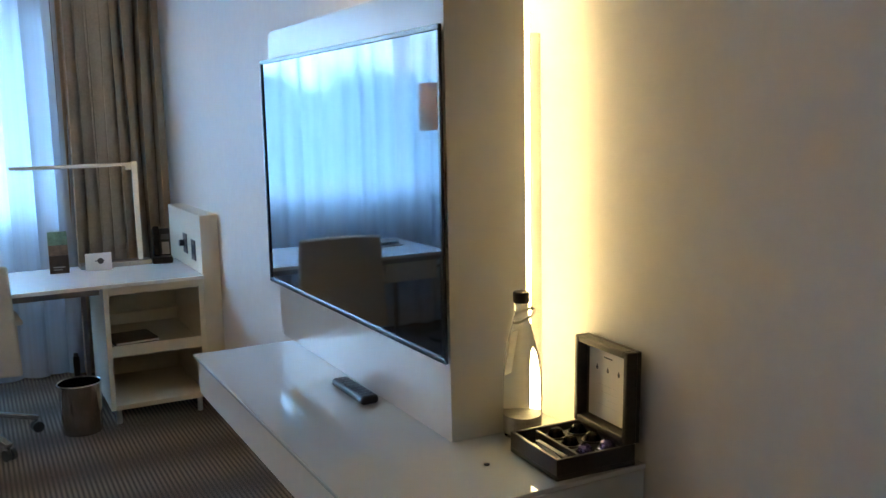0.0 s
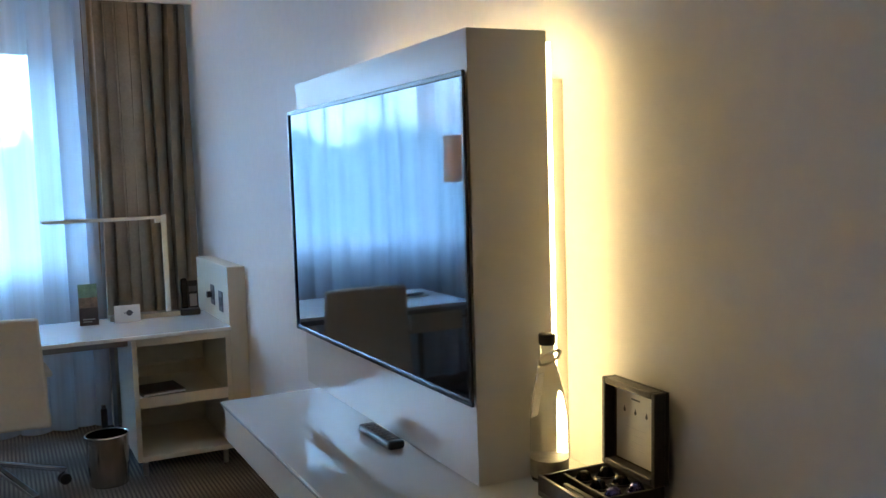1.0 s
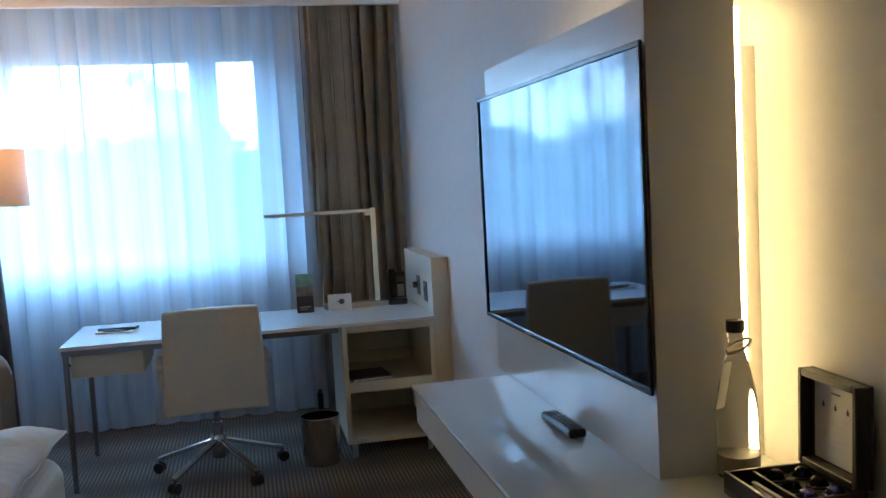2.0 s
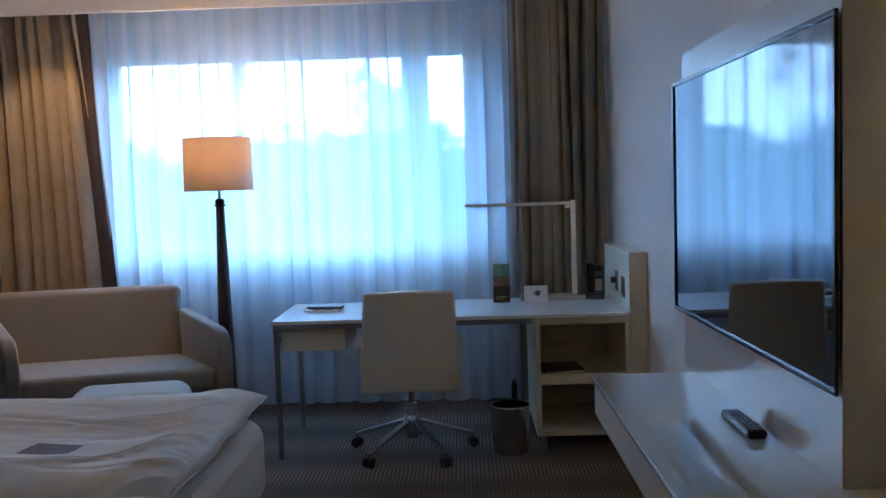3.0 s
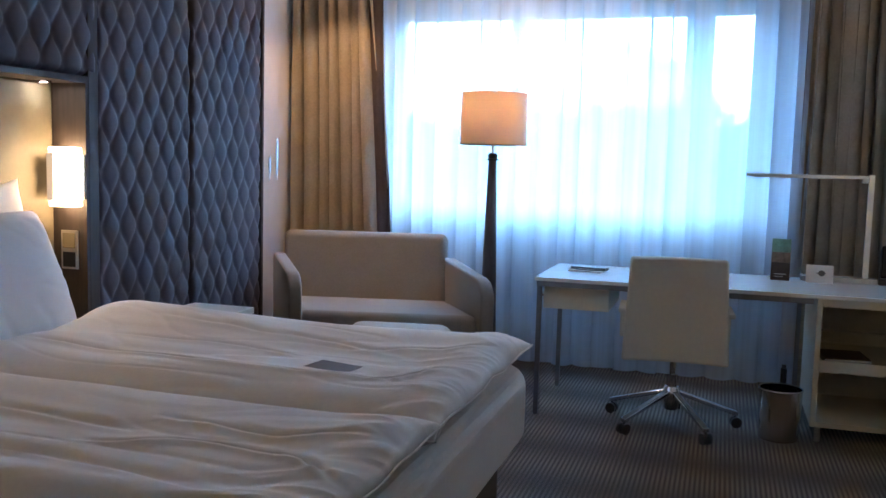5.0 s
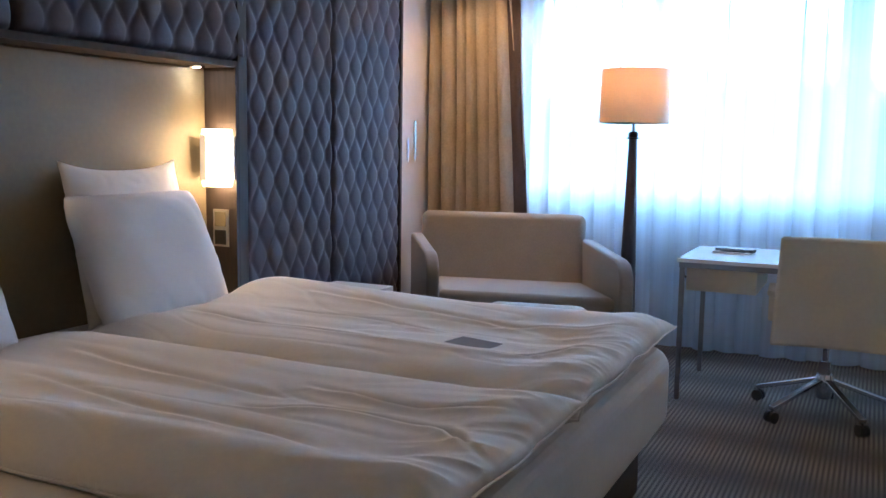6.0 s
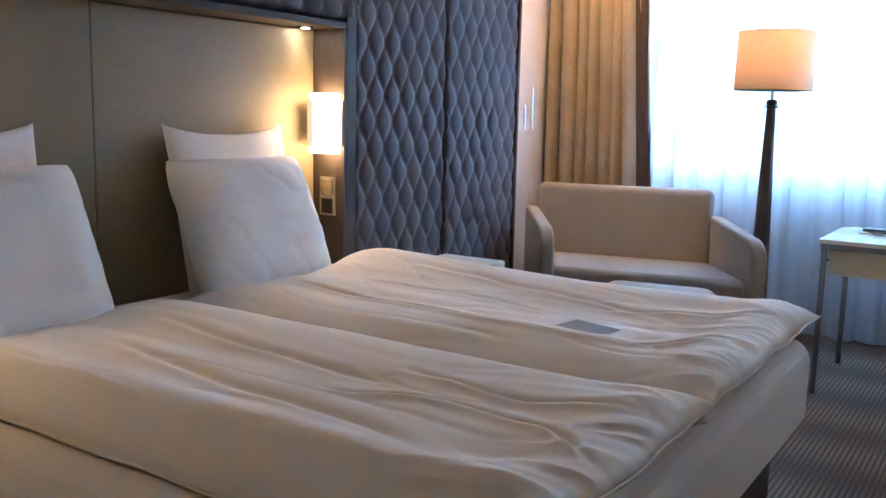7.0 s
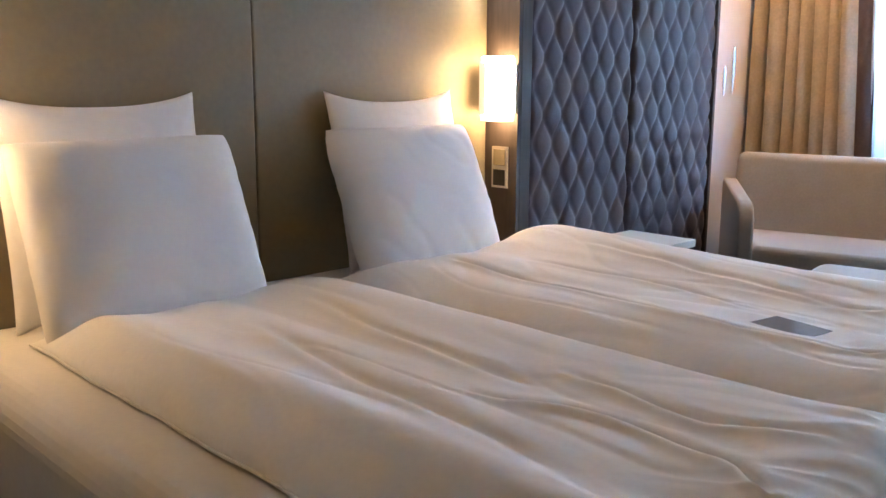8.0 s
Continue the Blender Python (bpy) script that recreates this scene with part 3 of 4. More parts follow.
def desk_clutter():
    l = thing("leaflet_stand", "folded glossy hotel leaflet standing on the desk", "leaflet", (0.12, 5.08, 0.7385), turn=-4)
    part("leaflet", boxes((-0.048, 0.048, -0.006, 0.0, 0.0, 0.095), bevel=0.0008, m=pose(0, -0.012, 0, -6)), LEAFDARK, l)
    part("leaflet_photo", boxes((-0.048, 0.048, -0.006, 0.0, 0.0955, 0.15), bevel=0.0008, m=pose(0, -0.012, 0, -6)), LEAFRED, l)
    part("leaflet_cover", boxes((-0.048, 0.048, -0.006, 0.0, 0.1505, 0.222), bevel=0.0008, m=pose(0, -0.012, 0, -6)), LEAFGREEN, l)
    part("back_fold", boxes((-0.048, 0.048, 0.0, 0.004, 0.0, 0.222), bevel=0.0008, m=pose(0, 0.034, 0, 6)), LEAFDARK, l)
    part("printed_bar", boxes((-0.03, 0.03, -0.0075, -0.0062, 0.03, 0.036), m=pose(0, -0.012, 0, -6)), PALEGREY, l)
    part("printed_bar", boxes((-0.03, 0.015, -0.0075, -0.0062, 0.018, 0.022), m=pose(0, -0.012, 0, -6)), PALEGREY, l)
    s = thing("tent_card", "small white folded card beside the lamp base", "card", (0.315, 5.06, 0.7385), turn=-3)
    part("front_leaf", boxes((-0.067, 0.067, -0.002, 0.0, 0.0, 0.095), bevel=0.0005, m=pose(0, -0.02, 0, -12)), CARD, s)
    part("back_leaf", boxes((-0.067, 0.067, 0.0, 0.002, 0.0, 0.095), bevel=0.0005, m=pose(0, 0.02, 0, 12)), CARD, s)
    ring = lathe([(0.012, 0), (0.016, 0), (0.016, 0.0006), (0.012, 0.0006)], 20)
    bmesh.ops.transform(ring, matrix=pose(0, -0.02, 0, -12) @ Matrix.Translation((0.01, -0.0022, 0.052)) @ pose(0, 0, 0, 90), verts=ring.verts)
    part("printed_mark", ring, GREYPL, s)
    part("printed_bar", boxes((-0.018, 0.03, -0.003, -0.0022, 0.05, 0.055), m=pose(0, -0.02, 0, -12)), GREYPL, s)
    p = thing("telephone", "black desk telephone against the socket panel", "telephone", (0.665, 5.13, 0.7385), turn=-8)
    part("body", boxes((-0.055, 0.055, -0.05, 0.07, 0.0, 0.035), bevel=0.008), BLACK, p)
    part("back_rest", boxes((-0.05, 0.05, -0.012, 0.012, 0.0, 0.17), bevel=0.008, m=pose(0, 0.035, 0.02, -14)), BLACK, p)
    part("handset", boxes((-0.045, -0.008, -0.022, 0.0, 0.0, 0.175), bevel=0.008, m=pose(0, 0.02, 0.03, -14)), BLACKGLOSS, p)
    part("keypad", boxes((0.002, 0.042, -0.016, -0.011, 0.02, 0.09), bevel=0.001, m=pose(0, 0.035, 0.02, -14)), PALEGREY, p)
    part("display", boxes((0.0, 0.044, -0.016, -0.011, 0.105, 0.135), bevel=0.001, m=pose(0, 0.035, 0.02, -14)), GREYPL, p)
    n = thing("note_pad", "white note pad with a black pen tray on the desk", "note pad", (-0.89, 4.965, 0.7385), turn=-10)
    part("pad", boxes((-0.10, 0.09, -0.07, 0.06, 0.0, 0.006), bevel=0.001), CARD, n)
    part("folder", boxes((-0.10, 0.10, -0.02, 0.05, 0.0062, 0.022), bevel=0.003), BLACK, n, "black leather folder")
    part("pen", tubes(((-0.06, -0.05, 0.0115), (0.07, -0.045, 0.0115), 0.005), seg=10), BLACKGLOSS, n)
    f = thing("brown_folder", "dark brown leather folder on the cabinet shelf", "folder", (0.42, 4.78, 0.3935), turn=6)
    part("cover", boxes((-0.11, 0.11, -0.10, 0.13, 0.0, 0.022), bevel=0.004), BROWN, f)
    part("pages", boxes((-0.105, 0.1105, -0.1005, 0.12, 0.006, 0.016)), CARD, f)


desk_clutter()


def office_chair():
    c = thing("office_chair", "white upholstered swivel chair with chrome five-star base", "office chair", (-0.395, 4.645, 0.0), turn=4)

    def back(u, v, off):
        a = (u - 0.5) * 2
        w = 0.243 * (1 - 0.05 * v) * (1 + 0.05 * (1 - v))
        y = -0.225 + 0.035 * a * a * -1 + 0.02 * math.sin(v * 2.2) + off
        return (a * w, y, 0.375 + 0.515 * v)
    shell = bmesh.new()
    n, m = 20, 20
    grids = []
    for off in (0.0, 0.055):
        grids.append([[shell.verts.new(back(i / n, j / m, off * (0.55 + 0.45 * math.sin(math.pi * min(1, max(0, i / n)))) ** 1)) for i in range(n + 1)] for j in range(m + 1)])
    for k, g in enumerate(grids):
        for j in range(m):
            for i in range(n):
                q = (g[j][i], g[j][i + 1], g[j + 1][i + 1], g[j + 1][i])
                shell.faces.new(q if k == 0 else q[::-1])
    a, b = grids
    rim = [(0, i) for i in range(n)] + [(j, n) for j in range(m)] + [(m, i) for i in range(n, 0, -1)] + [(j, 0) for j in range(m, 0, -1)]
    for (j0, i0), (j1, i1) in zip(rim, rim[1:] + rim[:1]):
        shell.faces.new((a[j0][i0], b[j0][i0], b[j1][i1], a[j1][i1]))
    bmesh.ops.recalc_face_normals(shell, faces=shell.faces)
    bk = part("backrest", shell, SEATW, c, smooth=50)
    bv = bk.modifiers.new("soft_edges", "BEVEL")
    bv.width, bv.segments, bv.limit_method, bv.angle_limit = 0.014, 3, "ANGLE", radians(50)
    part("seat", boxes((-0.25, 0.25, -0.21, 0.235, 0.40, 0.475), bevel=0.03, seg=4), SEATW, c)
    for s in (-1, 1):
        part("armrest", boxes((-0.018, 0.018, -0.185, 0.095, 0.60, 0.625), (-0.015, 0.015, 0.035, 0.065, 0.44, 0.60), bevel=0.008, m=Matrix.Translation((s * 0.262, 0, 0))), SEATW, c)
    part("mechanism", boxes((-0.09, 0.09, -0.08, 0.10, 0.362, 0.3995), bevel=0.01), BLACK, c)
    part("gas_lift", tubes(((0, 0, 0.09), (0, 0, 0.27), 0.028), ((0, 0, 0.27), (0, 0, 0.362), 0.015)), CHROME, c)
    part("hub", lathe([(0.0, 0.085), (0.032, 0.085), (0.04, 0.10), (0.044, 0.175), (0.036, 0.205), (0.0, 0.207)]), CHROME, c)
    for k in range(5):
        ang = radians(11 + 72 * k)
        dx, dy = math.cos(ang), math.sin(ang)
        spoke = bmesh.new()
        m4 = pose(0, 0, 0, 0, 0, math.degrees(ang))
        box(spoke, 0.03, 0.36, -0.016, 0.016, -0.011, 0.011, bevel=0.005, m=m4 @ Matrix.Translation((0, 0, 0.186)) @ pose(0, 0, 0, 0, 18.5, 0))
        arm = part("spoke", spoke, CHROME, c)
        part("castor", tubes(((dx * 0.335 - dy * 0.022, dy * 0.335 + dx * 0.022, 0.028), (dx * 0.335 - dy * 0.006, dy * 0.335 + dx * 0.006, 0.028), 0.028), ((dx * 0.335 + dy * 0.006, dy * 0.335 - dx * 0.006, 0.028), (dx * 0.335 + dy * 0.022, dy * 0.335 - dx * 0.022, 0.028), 0.028), ((dx * 0.332, dy * 0.332, 0.03), (dx * 0.332, dy * 0.332, 0.062), 0.007), seg=16), BLACK, arm, "black twin-wheel castor")
    return c


office_chair()

waste = thing("waste_bin", "brushed steel waste bin standing on the carpet", "waste bin", (0.13, 4.62, 0.0))
part("body", lathe([(0.0, 0.0), (0.090, 0.0), (0.094, 0.006), (0.103, 0.248), (0.099, 0.248), (0.088, 0.012), (0.0, 0.012)]), BINSTEEL, waste)
part("rim", lathe([(0.1035, 0.2485), (0.107, 0.251), (0.1035, 0.256), (0.0985, 0.252), (0.0985, 0.2485), (0.1035, 0.2485)]), CHROME, waste)


# ---- sitting corner ----
def floor_lamp():
    l = thing("floor_lamp", "floor lamp with dark tapered column and lit cream drum shade", "floor lamp", (-1.54, 5.26, 0.0))
    part("base", lathe([(0.0, 0.0), (0.165, 0.0), (0.17, 0.008), (0.165, 0.018), (0.0, 0.022)]), BLACK, l, "flat round dark base")
    part("column", lathe([(0.0, 0.02), (0.058, 0.02), (0.054, 0.2), (0.040, 0.8), (0.026, 1.30), (0.025, 1.34), (0.0, 1.34)]), LAMPWOOD, l)
    part("collar", lathe([(0.0, 1.34), (0.036, 1.34), (0.038, 1.348), (0.028, 1.352), (0.030, 1.372), (0.022, 1.384), (0.0, 1.385)]), BLACK, l)
    part("stem", tubes(((0, 0, 1.384), (0, 0, 1.56), 0.009)), STEEL, l)
    part("bulb", lathe([(0.0, 1.56), (0.014, 1.562), (0.016, 1.58), (0.0, 1.585)]), CARD, l)
    ob = part("shade", lathe([(0.203, 1.432), (0.199, 1.744), (0.196, 1.744), (0.200, 1.432), (0.203, 1.432)], 56), SHADE, l, "cream fabric drum shade")
    sp = bmesh.new()
    for k in range(3):
        a = 2 * math.pi * k / 3
        tube(sp, (0, 0, 1.56), (0.197 * math.cos(a), 0.197 * math.sin(a), 1.60), 0.003, seg=6)
    part("spider", sp, STEEL, l)
    return l


floor_lamp()


SLANT = 0.40


def armchair():
    s = thing("love_seat", "beige upholstered love seat with sloping padded arms", "sofa", (-2.38, 5.12, 0.0), turn=13)
    slant = Matrix(((1, -SLANT, 0, 0.34 * SLANT), (0, 1, 0, 0), (0, 0, 1, 0), (0, 0, 0, 1)))
    part("base", boxes((-0.515, 0.515, -0.30, 0.30, 0.10, 0.30), bevel=0.02, seg=3, m=slant), SOFA, s)
    part("seat_cushion", boxes((-0.52, 0.52, -0.36, 0.22, 0.302, 0.43), bevel=0.035, seg=4, m=slant), SOFA, s)
    part("backrest", boxes((-0.52, 0.565, -0.07, 0.07, 0.0, 0.52), bevel=0.05, seg=6, m=pose(0, 0.27, 0.335, -9)), SOFA, s)
    for side in (-1, 1):
        flare = 0.72 * SLANT
        prof = [(0.34, 0.10), (-0.36, 0.10), (-0.38, 0.14), (-0.39, 0.52), (-0.382, 0.565), (-0.36, 0.605), (-0.325, 0.635), (-0.28, 0.65), (0.30, 0.70), (0.34, 0.68)]
        bm = bmesh.new()
        a = [bm.verts.new((side * 0.525 + flare * max(0, (0.34 - y) / 0.72), y, z)) for y, z in prof]
        b = [bm.verts.new((side * 0.605 + flare * max(0, (0.34 - y) / 0.72), y, z)) for y, z in prof]
        bm.faces.new(a)
        bm.faces.new(b[::-1])
        for k in range(len(prof)):
            bm.faces.new((a[k], b[k], b[(k + 1) % len(prof)], a[(k + 1) % len(prof)]))
        bmesh.ops.recalc_face_normals(bm, faces=bm.faces)
        bmesh.ops.bevel(bm, geom=list(bm.edges), offset=0.016, segments=3, profile=0.5, affect="EDGES")
        part("arm", bm, SOFA, s, smooth=60)
    for x in (-0.45, 0.47):
        for y in (-0.25, 0.26):
            part("foot", tubes(((x, y, 0.0), (x, y, 0.0998), 0.02, 0.025)), BLACK, s)
    return s


armchair()

stool = thing("footstool", "low upholstered footstool in front of the love seat", "footstool", (-1.83, 4.42, 0.0), turn=10)
part("cushion", boxes((-0.30, 0.30, -0.22, 0.22, 0.14, 0.435), bevel=0.09, seg=6), STOOLC, stool)
for x in (-0.24, 0.24):
    for y in (-0.16, 0.16):
        part("foot", tubes(((x, y, 0.0), (x, y, 0.1398), 0.016, 0.02)), BLACK, stool)

stand = thing("bedside_table", "low bedside table with a white top", "bedside table", (-2.72, 3.85, 0.0))
part("top", boxes((-0.18, 0.18, -0.34, 0.31, 0.495, 0.53), bevel=0.003), WHITE, stand)
part("body", boxes((-0.175, 0.175, -0.335, 0.305, 0.12, 0.4948), bevel=0.003), DARKWOOD, stand)
part("plinth", boxes((-0.15, 0.15, -0.31, 0.31, 0.0, 0.1198)), DARKWOOD, stand)


# ---- headboard wall ----
def quilted(y0, y1, z0, z1, x, puff=0.022, cell=0.128, tall=0.245):
    """A padded face with rows of pointed-oval cells between waving seams."""
    w = cell / 2
    def f(u, v):
        y, z = y0 + (y1 - y0) * u, z0 + (z1 - z0) * v
        c = math.cos(2 * math.pi * z / tall)
        k = math.floor(y / w)
        h = 0.0
        for n in (k - 1, k, k + 1):
            left, right = n * w + (0.46 * w * c if n % 2 else -0.46 * w * c), (n + 1) * w + (-0.46 * w * c if n % 2 else 0.46 * w * c)
            if left <= y <= right and right > left:
                q = (y - left) / (right - left)
                h = (4 * q * (1 - q)) ** 0.55 * (0.25 + 0.75 * (right - left) / (2 * w))
        edge = min(1.0, min(u * (y1 - y0), (1 - u) * (y1 - y0), v * (z1 - z0), (1 - v) * (z1 - z0)) / 0.02)
        return (x - 0.03 + (0.03 + puff * h) * math.sqrt(max(0.0, edge)), y, z)
    return sheet(int((y1 - y0) / 0.0085), int((z1 - z0) / 0.012), f)


hb = thing("headboard_wall", "padded headboard wall with quilted panels round a leather niche", "headboard", (0, 0, 0))
part("frame", boxes((WEST, -2.95, 3.32, 4.93, 0.0, 2.70), (WEST, -2.95, 0.86, 3.32, 1.66, 2.70), (WEST, -2.95, 0.2, 0.86, 0.0, 2.70)), DARKWOOD, hb, "dark wood frame", smooth=0)
part("niche_lining", boxes((-3.11, -2.90, 3.30, 3.318, 0.3, 1.657), (-3.11, -2.90, 0.862, 0.88, 0.3, 1.657), (-3.11, -2.90, 0.862, 3.318, 1.63, 1.658)), DARKWOOD, hb, smooth=0)
part("edge_strip", boxes((-2.95, -2.90, 3.319, 3.385, 0.0, 2.70), (-2.95, -2.91, 4.905, 4.93, 0.0, 2.70), bevel=0.004), DARKWOOD, hb)
for a, b in ((3.39, 4.14), (4.145, 4.90)):
    part("quilted_panel", quilted(a, b, 0.30, 2.68, -2.925), QUILT, hb, "grey satin panel quilted in pointed ovals", smooth=60)
for a, b in ((2.145, 3.38), (0.93, 2.14)):
    part("quilted_panel", quilted(a, b, 1.66, 2.68, -2.915), QUILT, hb, "grey satin panel quilted in pointed ovals", smooth=60)
for a, b in ((0.882, 2.148), (2.150, 3.298)):
    part("leather_panel", boxes((-3.118, -3.075, a, b, 0.3, 1.628), bevel=0.008, seg=3), LEATHER, hb, "smooth olive leather panel")



def sconce(x, y, z, s, material, label):
    """A glowing wall light on an upright panel; s is the way it faces along y."""
    l = thing("wall_sconce", label, "wall lamp", (x, y, z), group="wall lamps by the bed")
    far, rim = s * 0.075, s * 0.080
    rows = [(-0.015, 0.075, min(0, far), max(0, far), 0.0, 0.262), (-0.045, -0.0155, min(0, far), max(0, far), 0.0, 0.024), (-0.045, -0.0155, min(0, far), max(0, far), 0.238, 0.262)]
    part("diffuser", boxes(*rows, bevel=0.006, seg=3), material, l, "warm glowing frosted diffuser")
    part("back_plate", boxes((-0.05, 0.08, min(0, -s * 0.012), max(0, -s * 0.012), 0.03, 0.23), bevel=0.002), ALU, l)
    part("cover_plate", boxes((-0.050, -0.0158, min(0, rim), max(0, rim), 0.0245, 0.2375), bevel=0.002), SIDEGLOW, l, "pale translucent cover")
    return l


sconce(-2.985, 3.287, 1.085, -1, SCONCE, "glowing frosted wall lamp inside the leather niche")
sconce(-2.985, 0.893, 1.085, 1, SCONCE, "glowing frosted wall lamp inside the leather niche")
sw = thing("switch_plate", "brass-coloured double socket and switch below the lamp", "switch", (-2.99, 3.2995, 0.80))
part("plate", boxes((-0.045, 0.045, -0.008, 0.0, 0.0, 0.175), bevel=0.002), ALU, sw)
for z in (0.01, 0.095):
    part("insert", boxes((-0.033, 0.033, -0.012, -0.008, z, z + 0.068), bevel=0.002), LEATHER if z > 0.05 else BLACK, sw)
sp = thing("ceiling_spot", "small recessed reading spot under the niche top", "spot light", (-3.02, 3.18, 1.6295))
part("ring", lathe([(0.024, -0.006), (0.032, -0.008), (0.035, 0.0), (0.024, 0.0), (0.024, -0.006)], 24), CHROME, sp)
part("lens", lathe([(0.0, -0.009), (0.016, -0.007), (0.0235, -0.003), (0.0235, -0.0005), (0.0, -0.0005)], 24), SPOTGLOW, sp)

dl = thing("ceiling_downlight", "small round recessed downlight above the love seat", "downlight", (-2.45, 4.98, CEIL))
part("ring", lathe([(0.036, -0.004), (0.046, -0.005), (0.05, 0.0), (0.036, 0.0), (0.036, -0.004)], 28), CHROME, dl)
part("lens", lathe([(0.0, -0.003), (0.0355, -0.003), (0.0355, -0.0005), (0.0, -0.0005)], 28), SPOTGLOW, dl)

# ---- bed ----
BX0, BX1, BY0, BY1, BTOP = -3.06, -0.865, 1.07, 3.29, 0.57
bed = thing("double_bed", "wide double bed with white box-spring mattress on dark base", "bed", ((BX0 + BX1) / 2, (BY0 + BY1) / 2, 0.0))
bl, bw = (BX1 - BX0) / 2, (BY1 - BY0) / 2
part("base", boxes((-bl + 0.02, bl - 0.10, -bw + 0.05, bw - 0.06, 0.0, 0.248), bevel=0.006), DARKWOOD, bed, "dark wood plinth")
part("mattress", boxes((-bl, bl, -bw, bw, 0.25, BTOP), bevel=0.08, seg=7), TICKING, bed)


def bend(x, knots):
    """A smooth line through a few (x, y) knots; also how far inside its ends x lies."""
    if x <= knots[0][0] or x >= knots[-1][0]:
        return knots[0][1] if x <= knots[0][0] else knots[-1][1], 0.0
    for (xa, ya), (xb, yb) in zip(knots, knots[1:]):
        if x <= xb:
            q = (x - xa) / (xb - xa)
            q = q * q * (3 - 2 * q)
            return ya + (yb - ya) * q, min(1.0, (x - knots[0][0]) / 0.18, (knots[-1][0] - x) / 0.14)


def roll_off(d, r):
    return math.sqrt(max(0.0, 1 - (1 - min(1.0, d / r)) ** 2))


def duvet(x0, x1, y0, y1, seed, crest, tucks, label):
    """A thick soft quilt: pinched hem all round, long folds from head to foot, sharp tucks, puckers that fan out from the foot seam."""

    def top(u, v):
        x, y = x0 + (x1 - x0) * u, y0 + (y1 - y0) * v
        near, far, head, foot = v * (y1 - y0), (1 - v) * (y1 - y0), u * (x1 - x0), (1 - u) * (x1 - x0)
        side = roll_off(near, 0.13) * roll_off(far, 0.11) * roll_off(head, 0.27) * roll_off(foot, 0.16)
        wob = 0.10 * noise.noise((x * 0.8, seed, 0.3)) + 0.035 * noise.noise((x * 2.2, seed + 2, y))
        yy = y + wob
        z = 0.070 + 0.004 * (1 - u)
        for c, wide, high, fade in crest:
            z += high * math.exp(-((y + 0.4 * wob - c) / wide) ** 2) * (1 + fade * (u - 0.5)) * (0.85 + 0.5 * noise.noise((x * 1.1, c * 3, seed)))
        for knots, wide, deep in tucks:
            line, inside = bend(x, knots)
            if inside > 0:
                q = (y + 0.02 * noise.noise((x * 5, seed, 7.0)) - line) / wide
                z += inside * deep * (0.75 * math.exp(-((q + 1.7) / 1.5) ** 2) - math.exp(-q * q) + 0.25 * math.exp(-((q - 2.2) / 1.6) ** 2))
        # long creases, sharp at the bottom
        run = 0.35 + 0.75 * u
        z -= max(0.0, 1 - abs(noise.noise((x * 1.0, yy * 3.2, seed + 9))) * 6) * 0.006 * run
        z -= max(0.0, 1 - abs(noise.noise((x * 1.9 + yy * 0.9, yy * 6.0, seed + 20))) * 8) * 0.0035 * run
        z += 0.5 * (noise.noise((x * 1.8 - yy * 0.5, yy * 11.0, seed + 31)) * 0.004) * run
        z += 0.012 * noise.noise((x * 1.5, y * 2.2, seed)) + 0.004 * noise.noise((x * 3.5, y * 7, seed))
        # puckers drawn in by the foot seam
        fan = max(0.0, 1 - foot / 0.34) ** 1.3
        spread = yy + 0.9 * foot * noise.noise((y * 3.0, seed, 70.0))
        z += fan * ((0.42 - abs(noise.noise((foot * 2.2, spread * 8.0, seed + 4))) * 2.3) * 0.014 + (0.4 - abs(noise.noise((foot * 4.5, spread * 17.0, seed + 14))) * 2.1) * 0.008)
        gather = max(0.0, 1 - head / 0.3) ** 1.5
        z += gather * (0.4 - abs(noise.noise((head * 1.5, yy * 8.0, seed + 40))) * 2.0) * 0.010
        tip = max(0.0, abs(2 * v - 1) - 0.84) * max(0.0, u - 0.92) * 45
        edge = 0.012 * noise.noise((x * 2.5, y * 2.5, seed + 50)) + 0.005 * noise.noise((x * 9, y * 9, seed + 51))
        px = x + 0.022 * tip + edge * (1 - min(1.0, foot / 0.1)) * 1.6 - edge * (1 - min(1.0, head / 0.1)) * 1.5
        py = y + 0.014 * tip * (1 if v > 0.5 else -1) + edge * (1 - min(1.0, near / 0.1)) - edge * (1 - min(1.0, far / 0.1))
        droop = 0.012 * (1 - min(1.0, foot / 0.12)) * (0.4 + noise.noise((y * 5, seed, 60.0)))
        hem = 0.014 + 0.048 * max(0.0, 1 - foot / 0.30) ** 2 * min(1.0, 0.3 + near / 0.08)
        return (px, py, BTOP + hem + max(0.0, z) * side * (1 - hem) + 0.02 * tip - droop)

    ob = thing("duvet", label, "duvet", ((x0 + x1) / 2, (y0 + y1) / 2, BTOP), group="duvets on the bed")
    bm = sheet(270, 170, top)
    ring = [v.co.copy() for v in bm.verts if v.is_boundary]
    ext = bmesh.ops.extrude_edge_only(bm, edges=[e for e in bm.edges if e.is_boundary])
    mid = Vector(((x0 + x1) / 2, (y0 + y1) / 2, 0))
    for v in (g for g in ext["geom"] if isinstance(g, bmesh.types.BMVert)):
        dx, dy = v.co.x - mid.x, v.co.y - mid.y
        v.co.x -= (0.065 if dx > 0 else -0.02) * (abs(dx) > (x1 - x0) / 2 - 0.05)
        v.co.y -= math.copysign(0.012, dy) * (abs(dy) > (y1 - y0) / 2 - 0.05)
        v.co.z = BTOP + 0.001
    bmesh.ops.holes_fill(bm, edges=[e for e in bm.edges if e.is_boundary], sides=0)
